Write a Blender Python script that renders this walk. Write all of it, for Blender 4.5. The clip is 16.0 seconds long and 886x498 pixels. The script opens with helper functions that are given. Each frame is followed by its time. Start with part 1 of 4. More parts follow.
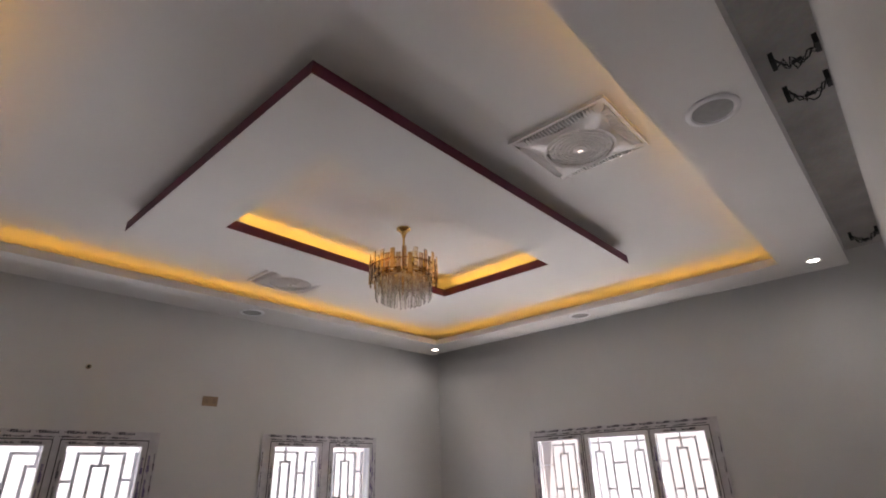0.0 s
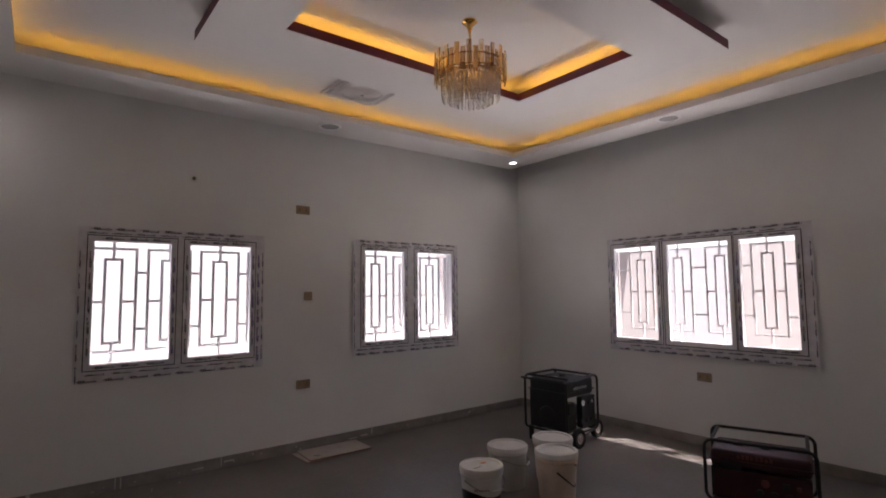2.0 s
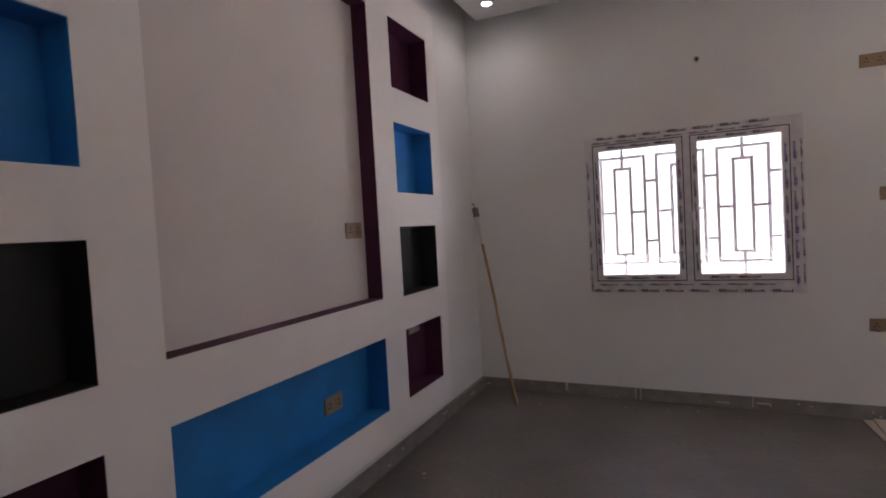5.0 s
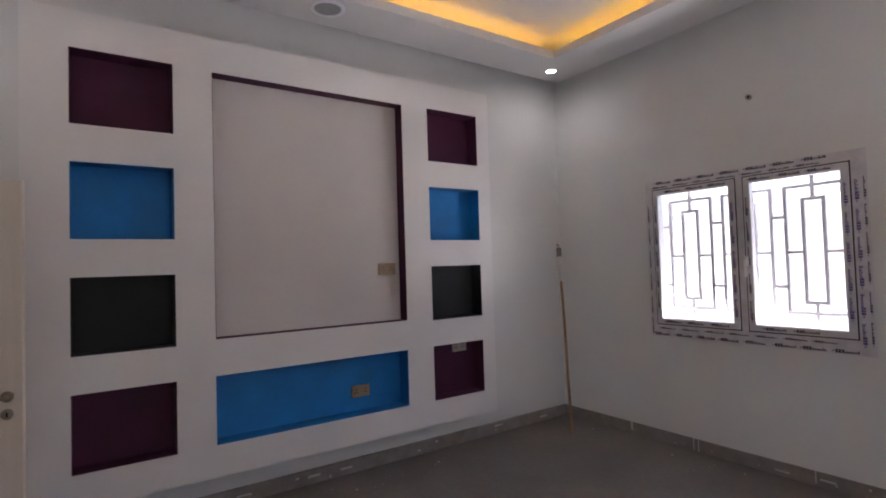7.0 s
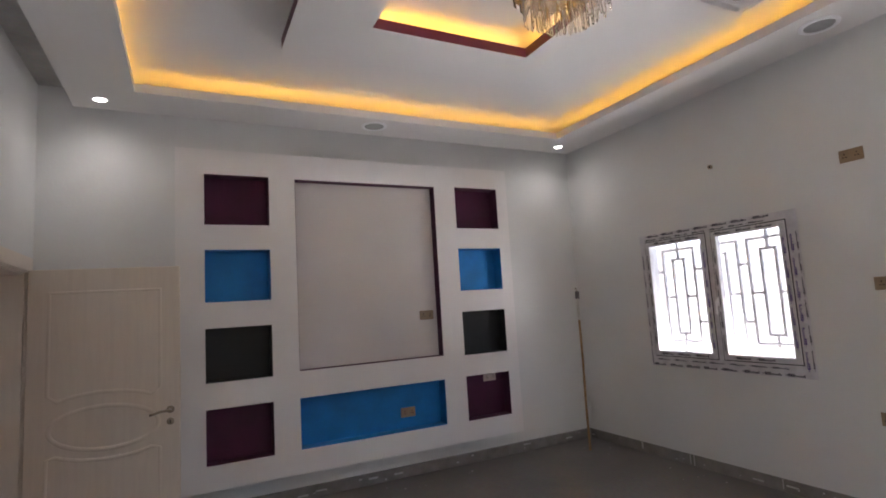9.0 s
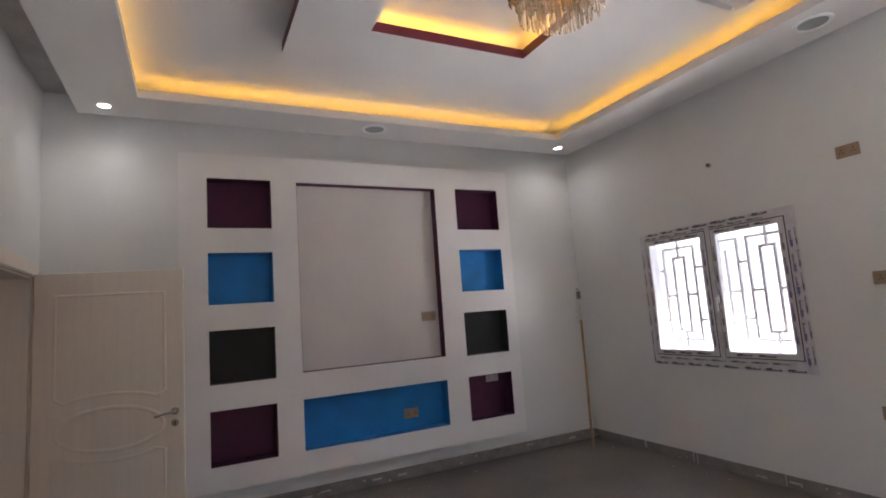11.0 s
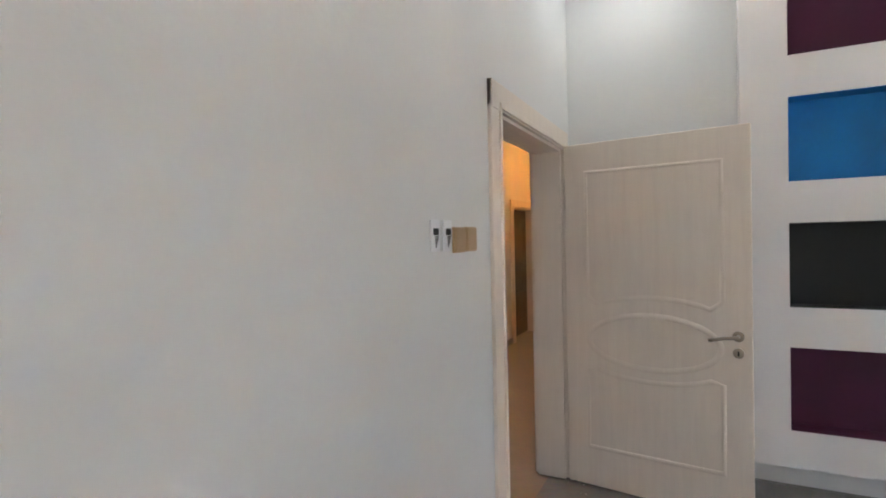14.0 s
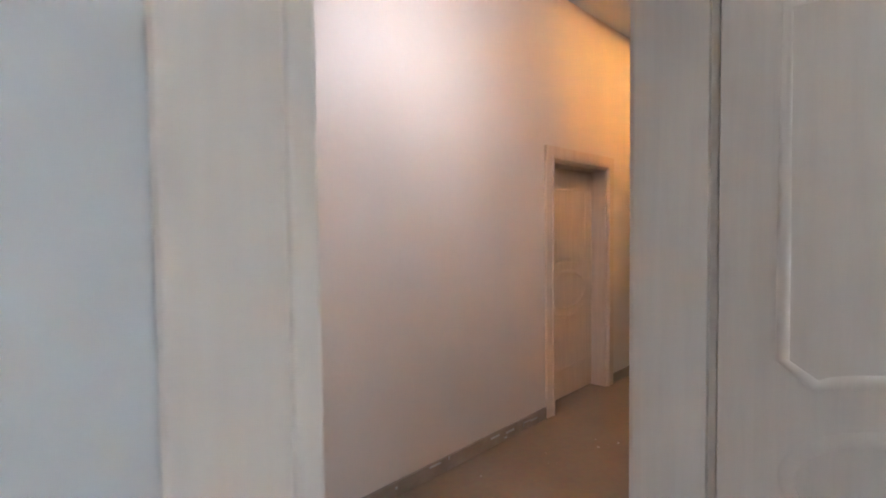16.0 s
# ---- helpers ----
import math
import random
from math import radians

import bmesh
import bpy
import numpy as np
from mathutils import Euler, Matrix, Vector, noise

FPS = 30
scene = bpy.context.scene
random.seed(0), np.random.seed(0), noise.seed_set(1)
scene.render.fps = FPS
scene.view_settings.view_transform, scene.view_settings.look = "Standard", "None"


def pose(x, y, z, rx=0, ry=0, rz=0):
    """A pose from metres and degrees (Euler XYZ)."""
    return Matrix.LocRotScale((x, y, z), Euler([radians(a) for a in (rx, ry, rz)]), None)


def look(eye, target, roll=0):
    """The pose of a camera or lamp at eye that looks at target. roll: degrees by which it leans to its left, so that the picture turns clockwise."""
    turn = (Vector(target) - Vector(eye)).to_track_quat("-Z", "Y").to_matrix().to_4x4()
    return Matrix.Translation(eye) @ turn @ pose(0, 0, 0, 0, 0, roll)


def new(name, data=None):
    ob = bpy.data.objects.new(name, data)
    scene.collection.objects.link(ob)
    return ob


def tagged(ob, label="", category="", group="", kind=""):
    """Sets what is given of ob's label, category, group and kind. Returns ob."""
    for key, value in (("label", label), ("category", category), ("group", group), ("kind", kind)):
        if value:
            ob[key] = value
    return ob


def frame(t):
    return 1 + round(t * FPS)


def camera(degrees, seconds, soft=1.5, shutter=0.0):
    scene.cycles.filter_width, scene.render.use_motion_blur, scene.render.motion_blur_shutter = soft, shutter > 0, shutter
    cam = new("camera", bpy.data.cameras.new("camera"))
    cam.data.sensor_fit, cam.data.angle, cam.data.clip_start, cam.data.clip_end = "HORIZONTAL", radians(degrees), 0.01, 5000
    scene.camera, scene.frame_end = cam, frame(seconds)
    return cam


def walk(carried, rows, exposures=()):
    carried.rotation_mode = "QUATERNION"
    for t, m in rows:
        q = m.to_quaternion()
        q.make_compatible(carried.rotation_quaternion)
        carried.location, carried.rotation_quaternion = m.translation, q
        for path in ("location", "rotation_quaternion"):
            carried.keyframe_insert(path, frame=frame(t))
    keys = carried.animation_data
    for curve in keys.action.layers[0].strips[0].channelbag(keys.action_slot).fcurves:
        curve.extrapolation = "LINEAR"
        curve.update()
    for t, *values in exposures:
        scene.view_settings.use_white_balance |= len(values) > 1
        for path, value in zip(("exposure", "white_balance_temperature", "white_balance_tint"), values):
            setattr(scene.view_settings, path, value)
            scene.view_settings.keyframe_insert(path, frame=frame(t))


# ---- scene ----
cam = camera(81.4, 16.0, 1.8, 0.15)
PATH = [
    (0, (0.492, 0.107, 1.797), (1.863, 1.328, 2.59), -1.7),
    (0.5, (0.568, 0.099, 1.763), (1.892, 1.445, 2.423), -1.9),
    (1, (0.631, 0.096, 1.733), (1.877, 1.585, 2.215), -1.6),
    (1.5, (0.644, 0.095, 1.674), (1.899, 1.618, 1.999), -1.5),
    (2, (0.626, 0.06, 1.622), (1.855, 1.63, 1.781), -0.6),
    (2.5, (0.622, -0.001, 1.588), (1.675, 1.699, 1.567), 0.4),
    (3, (0.722, 0.007, 1.472), (1.317, 1.916, 1.414), 0.2),
    (3.5, (0.813, 0.173, 1.461), (1.053, 2.156, 1.34), 0.1),
    (4, (0.903, 0.395, 1.496), (0.897, 2.391, 1.364), -0.3),
    (4.5, (1.195, 0.572, 1.503), (0.738, 2.516, 1.387), -1.9),
    (7, (3.506, 1.269, 1.532), (1.857, 2.397, 1.597), -1.8),
    (7.5, (3.946, 1.212, 1.545), (2.193, 2.172, 1.63), -0.7),
    (8, (4.277, 1.083, 1.57), (2.518, 2.031, 1.672), -1.3),
    (8.5, (4.628, 1.044, 1.602), (2.852, 1.942, 1.802), -2.9),
    (11, (4.691, 1.044, 1.555), (2.911, 1.924, 1.796), -4.1),
    (11.5, (4.572, 1.005, 1.527), (2.75, 1.802, 1.743), -1.9),
    (12, (4.396, 0.929, 1.459), (2.433, 1.264, 1.645), 0.4),
    (12.5, (4.224, 0.863, 1.44), (2.247, 0.591, 1.577), -0.9),
    (13, (3.991, 0.863, 1.461), (2.113, 0.179, 1.545), -1.4),
    (13.5, (3.657, 0.868, 1.441), (1.857, -0.004, 1.451), -1.0),
    (14, (3.187, 0.769, 1.484), (1.401, -0.131, 1.448), -1.3),
    (14.5, (2.703, 0.752, 1.477), (0.937, -0.184, 1.437), -1.7),
    (15, (2.190, 0.619, 1.476), (0.514, -0.471, 1.391), -0.7),
    (15.5, (1.781, 0.496, 1.473), (0.213, -0.740, 1.371), -0.5),
    (16, (1.355, 0.364, 1.417), (-0.110, -0.995, 1.332), -0.7),
]
EXPOSURES = [(0.0, 1.41, 6750, 19), (1.0, 1.03, 6850, 22), (1.5, 0.88, 6800, 22), (2.0, 1.08, 6800, 23), (2.5, 0.96, 6850, 22), (3.0, 1.25, 6950, 23), (3.5, 1.62, 6700, 20), (4.5, 1.65, 6700, 23),
             (7.0, 1.90, 6350, 20), (8.5, 1.94, 6500, 16), (11.0, 1.98, 6500, 16), (12.0, 2.27, 6500, 16), (12.5, 2.80, 6330, 13), (14.0, 2.93, 6200, 8), (15.0, 3.12, 6000, 7), (16.0, 3.11, 5500, 6)]
walk(cam, [(t, look(eye, target, roll)) for t, eye, target, roll in PATH], EXPOSURES)

# ---- light ----
world = bpy.data.worlds.new("world")
scene.world = world
world.use_nodes = True
wn = world.node_tree
sky = wn.nodes.new("ShaderNodeTexSky")
sky.sky_type = "NISHITA"
sky.sun_disc = False
SUN_WAY = Vector((-0.34, 0.38, -1.04)).normalized()
sky.sun_elevation = math.asin(-SUN_WAY.z)
sky.sun_rotation = math.atan2(-SUN_WAY.x, -SUN_WAY.y)
wn.links.new(sky.outputs["Color"], wn.nodes["Background"].inputs["Color"])
wn.nodes["Background"].inputs["Strength"].default_value = 0.15

sun = new("sun", bpy.data.lights.new("sun", "SUN"))
sun.data.energy, sun.data.angle, sun.data.color = 5.0, radians(0.5), (1.0, 0.97, 0.93)
sun.matrix_world = Matrix.Translation((9, -3, 12)) @ SUN_WAY.to_track_quat("-Z", "Y").to_matrix().to_4x4()

SPOT_W, STRIP_E, INNER_E, HALL_E = 2.3, 5.2, 5.6, 3.2


def daylight(x, y, z, w, h, lean, turn, energy, color):
    """The sky's light in a window's opening, behind its grille."""
    lamp = new("window_daylight", bpy.data.lights.new("window_daylight", "AREA"))
    lamp.data.shape, lamp.data.size, lamp.data.size_y = "RECTANGLE", w, h
    lamp.data.energy, lamp.data.color = energy, color
    lamp.matrix_world = pose(x, y, z, lean, 0, turn)


LUX, BOUNCE = 0.85, 9.8
daylight(1.62, 5.575, 1.54, 1.60, 1.36, 105, 180, LUX * 2.18, (0.98, 0.975, 1.0))
daylight(4.13, 5.575, 1.55, 1.60, 1.36, 105, 180, LUX * 2.18, (0.98, 0.975, 1.0))
daylight(6.39, 2.68, 1.56, 2.15, 1.36, 105, 90, LUX * 3.0, (0.98, 0.98, 1.0))
# what the sunlit yard throws up through the openings, on to the ceiling
daylight(1.62, 5.60, 0.88, 1.40, 0.22, 113, 180, BOUNCE * 0.84, (0.98, 0.97, 0.97))
daylight(4.13, 5.60, 0.88, 1.40, 0.22, 113, 180, BOUNCE * 0.84, (0.98, 0.97, 0.97))
daylight(6.41, 2.68, 0.88, 1.95, 0.22, 113, 90, BOUNCE * 1.8, (0.98, 0.97, 0.97))

# ---- materials ----
def mat_nodes(name):
    m = bpy.data.materials.new(name)
    m.use_nodes = True
    return m, m.node_tree, m.node_tree.nodes["Principled BSDF"]


def paint(name, color, rough=0.6, var=0.06, scale=2.5, fine=60.0, bump=0.08, metal=0.0, second=None, coat=0.0, spread=0.5):
    """A surface with blotches at one scale, grain at another, and a fine relief."""
    m, nt, bsdf = mat_nodes(name)
    tc = nt.nodes.new("ShaderNodeTexCoord")
    big = nt.nodes.new("ShaderNodeTexNoise")
    big.inputs["Scale"].default_value, big.inputs["Detail"].default_value = scale, 5
    small = nt.nodes.new("ShaderNodeTexNoise")
    small.inputs["Scale"].default_value, small.inputs["Detail"].default_value = fine, 3
    for n in (big, small):
        nt.links.new(tc.outputs["Object"], n.inputs["Vector"])
    ramp = nt.nodes.new("ShaderNodeValToRGB")
    ramp.color_ramp.elements[0].position, ramp.color_ramp.elements[1].position = spread - 0.2, spread + 0.2
    dark = second or [c * (1 - var * 2) for c in color]
    light = color if second else [min(1, c * (1 + var)) for c in color]
    ramp.color_ramp.elements[0].color = (*dark, 1)
    ramp.color_ramp.elements[1].color = (*light, 1)
    nt.links.new(big.outputs["Fac"], ramp.inputs["Fac"])
    mix = nt.nodes.new("ShaderNodeMix")
    mix.data_type, mix.blend_type = "RGBA", "MULTIPLY"
    mix.inputs["Factor"].default_value = var * 2
    nt.links.new(ramp.outputs["Color"], mix.inputs[6])
    nt.links.new(small.outputs["Color"], mix.inputs[7])
    nt.links.new(mix.outputs[2], bsdf.inputs["Base Color"])
    rr = nt.nodes.new("ShaderNodeMapRange")
    rr.inputs["To Min"].default_value, rr.inputs["To Max"].default_value = max(0.02, rough - 0.1), min(1, rough + 0.1)
    nt.links.new(big.outputs["Fac"], rr.inputs["Value"])
    nt.links.new(rr.outputs["Result"], bsdf.inputs["Roughness"])
    bsdf.inputs["Metallic"].default_value = metal
    bsdf.inputs["Coat Weight"].default_value = coat
    if bump:
        b = nt.nodes.new("ShaderNodeBump")
        b.inputs["Strength"].default_value, b.inputs["Distance"].default_value = bump, 0.01
        nt.links.new(small.outputs["Fac"], b.inputs["Height"])
        nt.links.new(b.outputs["Normal"], bsdf.inputs["Normal"])
    return m


def wood(name, light, dark, scale=(18, 18, 1.2), rough=0.45):
    """Long grain along local z."""
    m, nt, bsdf = mat_nodes(name)
    tc = nt.nodes.new("ShaderNodeTexCoord")
    mp = nt.nodes.new("ShaderNodeMapping")
    mp.inputs["Scale"].default_value = scale
    nt.links.new(tc.outputs["Object"], mp.inputs["Vector"])
    n1 = nt.nodes.new("ShaderNodeTexNoise")
    n1.inputs["Scale"].default_value, n1.inputs["Detail"].default_value, n1.inputs["Distortion"].default_value = 1.6, 6, 0.6
    n2 = nt.nodes.new("ShaderNodeTexNoise")
    n2.inputs["Scale"].default_value, n2.inputs["Detail"].default_value = 7.0, 3
    nt.links.new(mp.outputs["Vector"], n1.inputs["Vector"])
    nt.links.new(mp.outputs["Vector"], n2.inputs["Vector"])
    add = nt.nodes.new("ShaderNodeMath")
    add.operation = "MULTIPLY_ADD"
    add.inputs[1].default_value = 0.4
    nt.links.new(n2.outputs["Fac"], add.inputs[0])
    nt.links.new(n1.outputs["Fac"], add.inputs[2])
    ramp = nt.nodes.new("ShaderNodeValToRGB")
    ramp.color_ramp.elements[0].position, ramp.color_ramp.elements[1].position = 0.5, 0.85
    ramp.color_ramp.elements[0].color, ramp.color_ramp.elements[1].color = (*dark, 1), (*light, 1)
    nt.links.new(add.outputs[0], ramp.inputs["Fac"])
    nt.links.new(ramp.outputs["Color"], bsdf.inputs["Base Color"])
    bsdf.inputs["Roughness"].default_value = rough
    b = nt.nodes.new("ShaderNodeBump")
    b.inputs["Strength"].default_value, b.inputs["Distance"].default_value = 0.06, 0.002
    nt.links.new(add.outputs[0], b.inputs["Height"])
    nt.links.new(b.outputs["Normal"], bsdf.inputs["Normal"])
    return m


def glow(name, color, strength):
    m, nt, bsdf = mat_nodes(name)
    bsdf.inputs["Base Color"].default_value = (*color, 1)
    bsdf.inputs["Emission Color"].default_value = (*color, 1)
    bsdf.inputs["Emission Strength"].default_value = strength
    return m


def clear(name, color=(1, 1, 1), rough=0.0, ior=1.45):
    m, nt, bsdf = mat_nodes(name)
    bsdf.inputs["Base Color"].default_value = (*color, 1)
    bsdf.inputs["Transmission Weight"].default_value = 1.0
    bsdf.inputs["Roughness"].default_value = rough
    bsdf.inputs["IOR"].default_value = ior
    return m


M_WALL = paint("wall_paint", (0.75, 0.75, 0.735), 0.55, 0.025, 1.3, 45, 0.10)
M_WALL_HALL = paint("hall_wall_paint", (0.74, 0.635, 0.54), 0.5, 0.03, 1.3, 45, 0.10)
M_CEIL = paint("ceiling_paint", (0.75, 0.735, 0.72), 0.7, 0.02, 1.0, 30, 0.05)
M_SLAB = paint("slab_plaster", (0.64, 0.62, 0.60), 0.9, 0.12, 3.0, 40, 0.4)
M_PANEL = paint("panel_paint", (0.82, 0.80, 0.79), 0.5, 0.02, 1.6, 50, 0.05)
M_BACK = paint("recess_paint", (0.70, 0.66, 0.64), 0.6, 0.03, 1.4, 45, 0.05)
M_MAROON = paint("maroon_paint", (0.074, 0.005, 0.042), 0.65, 0.10, 5, 60, 0.08)
M_TRIM = paint("maroon_edge_paint", (0.15, 0.018, 0.055), 0.5, 0.10, 5, 60, 0.08)
M_BLUE = paint("blue_paint", (0.0005, 0.215, 0.58), 0.6, 0.08, 5, 60, 0.08)
M_BLACK = paint("black_paint", (0.011, 0.012, 0.014), 0.6, 0.15, 5, 60, 0.08)
M_FLOOR = paint("dusty_floor", (0.245, 0.222, 0.206), 0.44, 0.24, 1.7, 30, 0.12, second=(0.150, 0.136, 0.126))
M_HALLFLOOR = paint("hall_floor", (0.31, 0.22, 0.15), 0.4, 0.16, 1.4, 24, 0.06, second=(0.22, 0.155, 0.105))
M_STONE = paint("baseboard_stone", (0.34, 0.315, 0.29), 0.5, 0.15, 7, 80, 0.15, second=(0.22, 0.205, 0.19))
M_HALLSTONE = paint("hall_baseboard_stone", (0.46, 0.37, 0.29), 0.5, 0.15, 7, 80, 0.15, second=(0.33, 0.26, 0.20))
M_PLASTER = paint("plaster_crumb", (0.62, 0.60, 0.57), 0.9, 0.1, 9, 60, 0.3)
M_DOOR = wood("pale_laminate", (0.80, 0.718, 0.625), (0.76, 0.678, 0.588))
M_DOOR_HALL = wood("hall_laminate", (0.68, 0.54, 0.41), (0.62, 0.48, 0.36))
M_DARKDOOR = wood("dark_laminate", (0.10, 0.06, 0.035), (0.06, 0.035, 0.02))
M_STEEL = paint("brushed_steel", (0.40, 0.34, 0.27), 0.28, 0.08, 8, 200, 0.05, metal=1.0)
M_PVC = paint("white_pvc", (0.86, 0.86, 0.88), 0.3, 0.02, 5, 80, 0.0)
M_FILM = paint("protective_film", (0.70, 0.68, 0.71), 0.35, 0.08, 14, 120, 0.25)
M_INK = paint("film_ink", (0.03, 0.025, 0.05), 0.5, 0.1, 20, 90, 0.0)
M_INK_VIOLET = paint("violet_film_ink", (0.10, 0.05, 0.26), 0.5, 0.1, 20, 90, 0.0)
M_BAR = paint("grille_paint", (0.60, 0.58, 0.58), 0.5, 0.08, 10, 80, 0.1)
M_GASKET = paint("rubber_gasket", (0.05, 0.045, 0.055), 0.7, 0.1, 12, 80, 0.1)
M_GLASS = clear("window_glass", (0.98, 0.99, 1.0), 0.0, 1.1)
M_GLASS_TINT = clear("tinted_window_glass", (0.89, 0.86, 0.83), 0.0, 1.1)
M_GOLD = paint("gold_plastic", (0.57, 0.40, 0.23), 0.35, 0.06, 9, 120, 0.05, metal=0.35)
M_SOCKET = paint("bronze_plastic", (0.36, 0.26, 0.17), 0.4, 0.06, 9, 120, 0.05, metal=0.2)
M_BRASS = paint("polished_brass", (0.75, 0.48, 0.16), 0.18, 0.06, 9, 120, 0.0, metal=1.0)
M_CRYSTAL = clear("crystal_rod", (1.0, 0.99, 0.97), 0.03, 1.48)
M_CRYSTAL.node_tree.nodes["Principled BSDF"].inputs["Transmission Weight"].default_value = 0.92
M_HOLE = paint("dark_slot", (0.01, 0.01, 0.01), 0.8, 0.1, 9, 60, 0.0)
M_WIRE = paint("wire_sleeve", (0.015, 0.015, 0.015), 0.5, 0.1, 9, 60, 0.0)
M_LAMPWHITE = glow("spot_diffuser", (1.0, 0.97, 0.92), 8.0)
M_STRIP = glow("amber_led_strip", (1.0, 0.52, 0.07), STRIP_E)
M_STRIP_IN = glow("inner_amber_led_strip", (1.0, 0.52, 0.07), INNER_E)
M_STRIP_HALL = glow("hall_amber_led_strip", (1.0, 0.44, 0.10), 46.0)
M_HALLGLOW = glow("hall_crystal_glow", (1.0, 0.93, 0.95), HALL_E)
M_OUTWALL = paint("yard_wall", (0.46, 0.415, 0.39), 0.9, 0.08, 1.2, 20, 0.3)
M_GROUND = paint("yard_sand", (0.42, 0.36, 0.30), 0.95, 0.12, 0.8, 12, 0.4)


# ---- mesh helpers ----
def box(bm, x0, y0, z0, x1, y1, z1):
    vs = [bm.verts.new((x, y, z)) for x in (x0, x1) for y in (y0, y1) for z in (z0, z1)]
    for q in ((0, 1, 3, 2), (4, 6, 7, 5), (0, 4, 5, 1), (2, 3, 7, 6), (0, 2, 6, 4), (1, 5, 7, 3)):
        bm.faces.new([vs[i] for i in q])
    return vs


def a_box(x0, y0, z0, x1, y1, z1, bevel=0.0, segments=2):
    bm = bmesh.new()
    box(bm, min(x0, x1), min(y0, y1), min(z0, z1), max(x0, x1), max(y0, y1), max(z0, z1))
    bmesh.ops.recalc_face_normals(bm, faces=bm.faces[:])
    if bevel:
        bmesh.ops.bevel(bm, geom=bm.edges[:], offset=bevel, segments=segments, affect="EDGES", profile=0.6)
    return bm


def lathe(profile, steps=32):
    """A turned solid from (radius, height) pairs."""
    bm = bmesh.new()
    rings = []
    for r, z in profile:
        if r < 1e-6:
            rings.append([bm.verts.new((0, 0, z))])
        else:
            rings.append([bm.verts.new((r * math.cos(2 * math.pi * i / steps), r * math.sin(2 * math.pi * i / steps), z)) for i in range(steps)])
    for a, b in zip(rings, rings[1:]):
        for i in range(steps):
            j = (i + 1) % steps
            if len(a) == 1 and len(b) == 1:
                continue
            if len(a) == 1:
                bm.faces.new((a[0], b[j], b[i]))
            elif len(b) == 1:
                bm.faces.new((a[i], a[j], b[0]))
            else:
                bm.faces.new((a[i], a[j], b[j], b[i]))
    bmesh.ops.recalc_face_normals(bm, faces=bm.faces[:])
    return bm


def tube(points, radius, closed=False, sides=8, squash=1.0, up=None):
    """A round bar along a line of points."""
    bm = bmesh.new()
    pts = [Vector(p) for p in points]
    n = len(pts)
    rings = []
    ref = Vector(up) if up else None
    for i, p in enumerate(pts):
        if closed:
            d = pts[(i + 1) % n] - pts[i - 1]
        else:
            d = pts[min(i + 1, n - 1)] - pts[max(i - 1, 0)]
        d.normalize()
        if up is None:
            if ref is None:
                ref = d.orthogonal()
            ref = (ref - d * ref.dot(d))
            ref = ref.normalized() if ref.length > 1e-5 else d.orthogonal().normalized()
            u = ref
        else:
            u = (ref - d * ref.dot(d)).normalized()
        v = d.cross(u)
        rings.append([bm.verts.new(p + (u * math.cos(2 * math.pi * k / sides) * squash + v * math.sin(2 * math.pi * k / sides)) * radius) for k in range(sides)])
    for i in range(n if closed else n - 1):
        a, b = rings[i], rings[(i + 1) % n]
        for k in range(sides):
            bm.faces.new((a[k], a[(k + 1) % sides], b[(k + 1) % sides], b[k]))
    if not closed:
        bm.faces.new(rings[0][::-1])
        bm.faces.new(rings[-1])
    bmesh.ops.recalc_face_normals(bm, faces=bm.faces[:])
    return bm


def cells(us, vs, holes, depth, place):
    """A slab on a grid of breakpoints; cells whose middle lies in a hole (u0, v0, u1, v1) are left open, with their sides closed. place(u, v, d) gives the point."""
    bm = bmesh.new()
    us, vs = sorted(set(us)), sorted(set(vs))
    solid = {}
    for i in range(len(us) - 1):
        for j in range(len(vs) - 1):
            cu, cv = (us[i] + us[i + 1]) / 2, (vs[j] + vs[j + 1]) / 2
            solid[i, j] = not any(h[0] < cu < h[2] and h[1] < cv < h[3] for h in holes)
    made = {}

    def vert(i, j, d):
        key = (i, j, d)
        if key not in made:
            made[key] = bm.verts.new(place(us[i], vs[j], depth * d))
        return made[key]

    for (i, j), s in solid.items():
        if not s:
            continue
        bm.faces.new((vert(i, j, 0), vert(i + 1, j, 0), vert(i + 1, j + 1, 0), vert(i, j + 1, 0)))
        bm.faces.new((vert(i, j, 1), vert(i, j + 1, 1), vert(i + 1, j + 1, 1), vert(i + 1, j, 1)))
        for a, b, n in (((i, j), (i + 1, j), (i, j - 1)), ((i + 1, j), (i + 1, j + 1), (i + 1, j)), ((i + 1, j + 1), (i, j + 1), (i, j + 1)), ((i, j + 1), (i, j), (i - 1, j))):
            if not solid.get(n, False):
                bm.faces.new((vert(*a, 0), vert(*b, 0), vert(*b, 1), vert(*a, 1)))
    bmesh.ops.recalc_face_normals(bm, faces=bm.faces[:])
    return bm


def holed(us, vs, holes, depth, place):
    return cells(list(us) + [h[k] for h in holes for k in (0, 2)], list(vs) + [h[k] for h in holes for k in (1, 3)], holes, depth, place)


def obj(name, bm, material, smooth=False):
    me = bpy.data.meshes.new(name)
    bm.to_mesh(me)
    bm.free()
    me.materials.append(material)
    if smooth:
        for p in me.polygons:
            p.use_smooth = True
        me.set_sharp_from_angle(angle=radians(40))
    return new(name, me)


def part(name, bm, material, parent, label="", smooth=False, kind=""):
    ob = obj(name, bm, material, smooth)
    ob.parent = parent
    return tagged(ob, label, kind=kind)


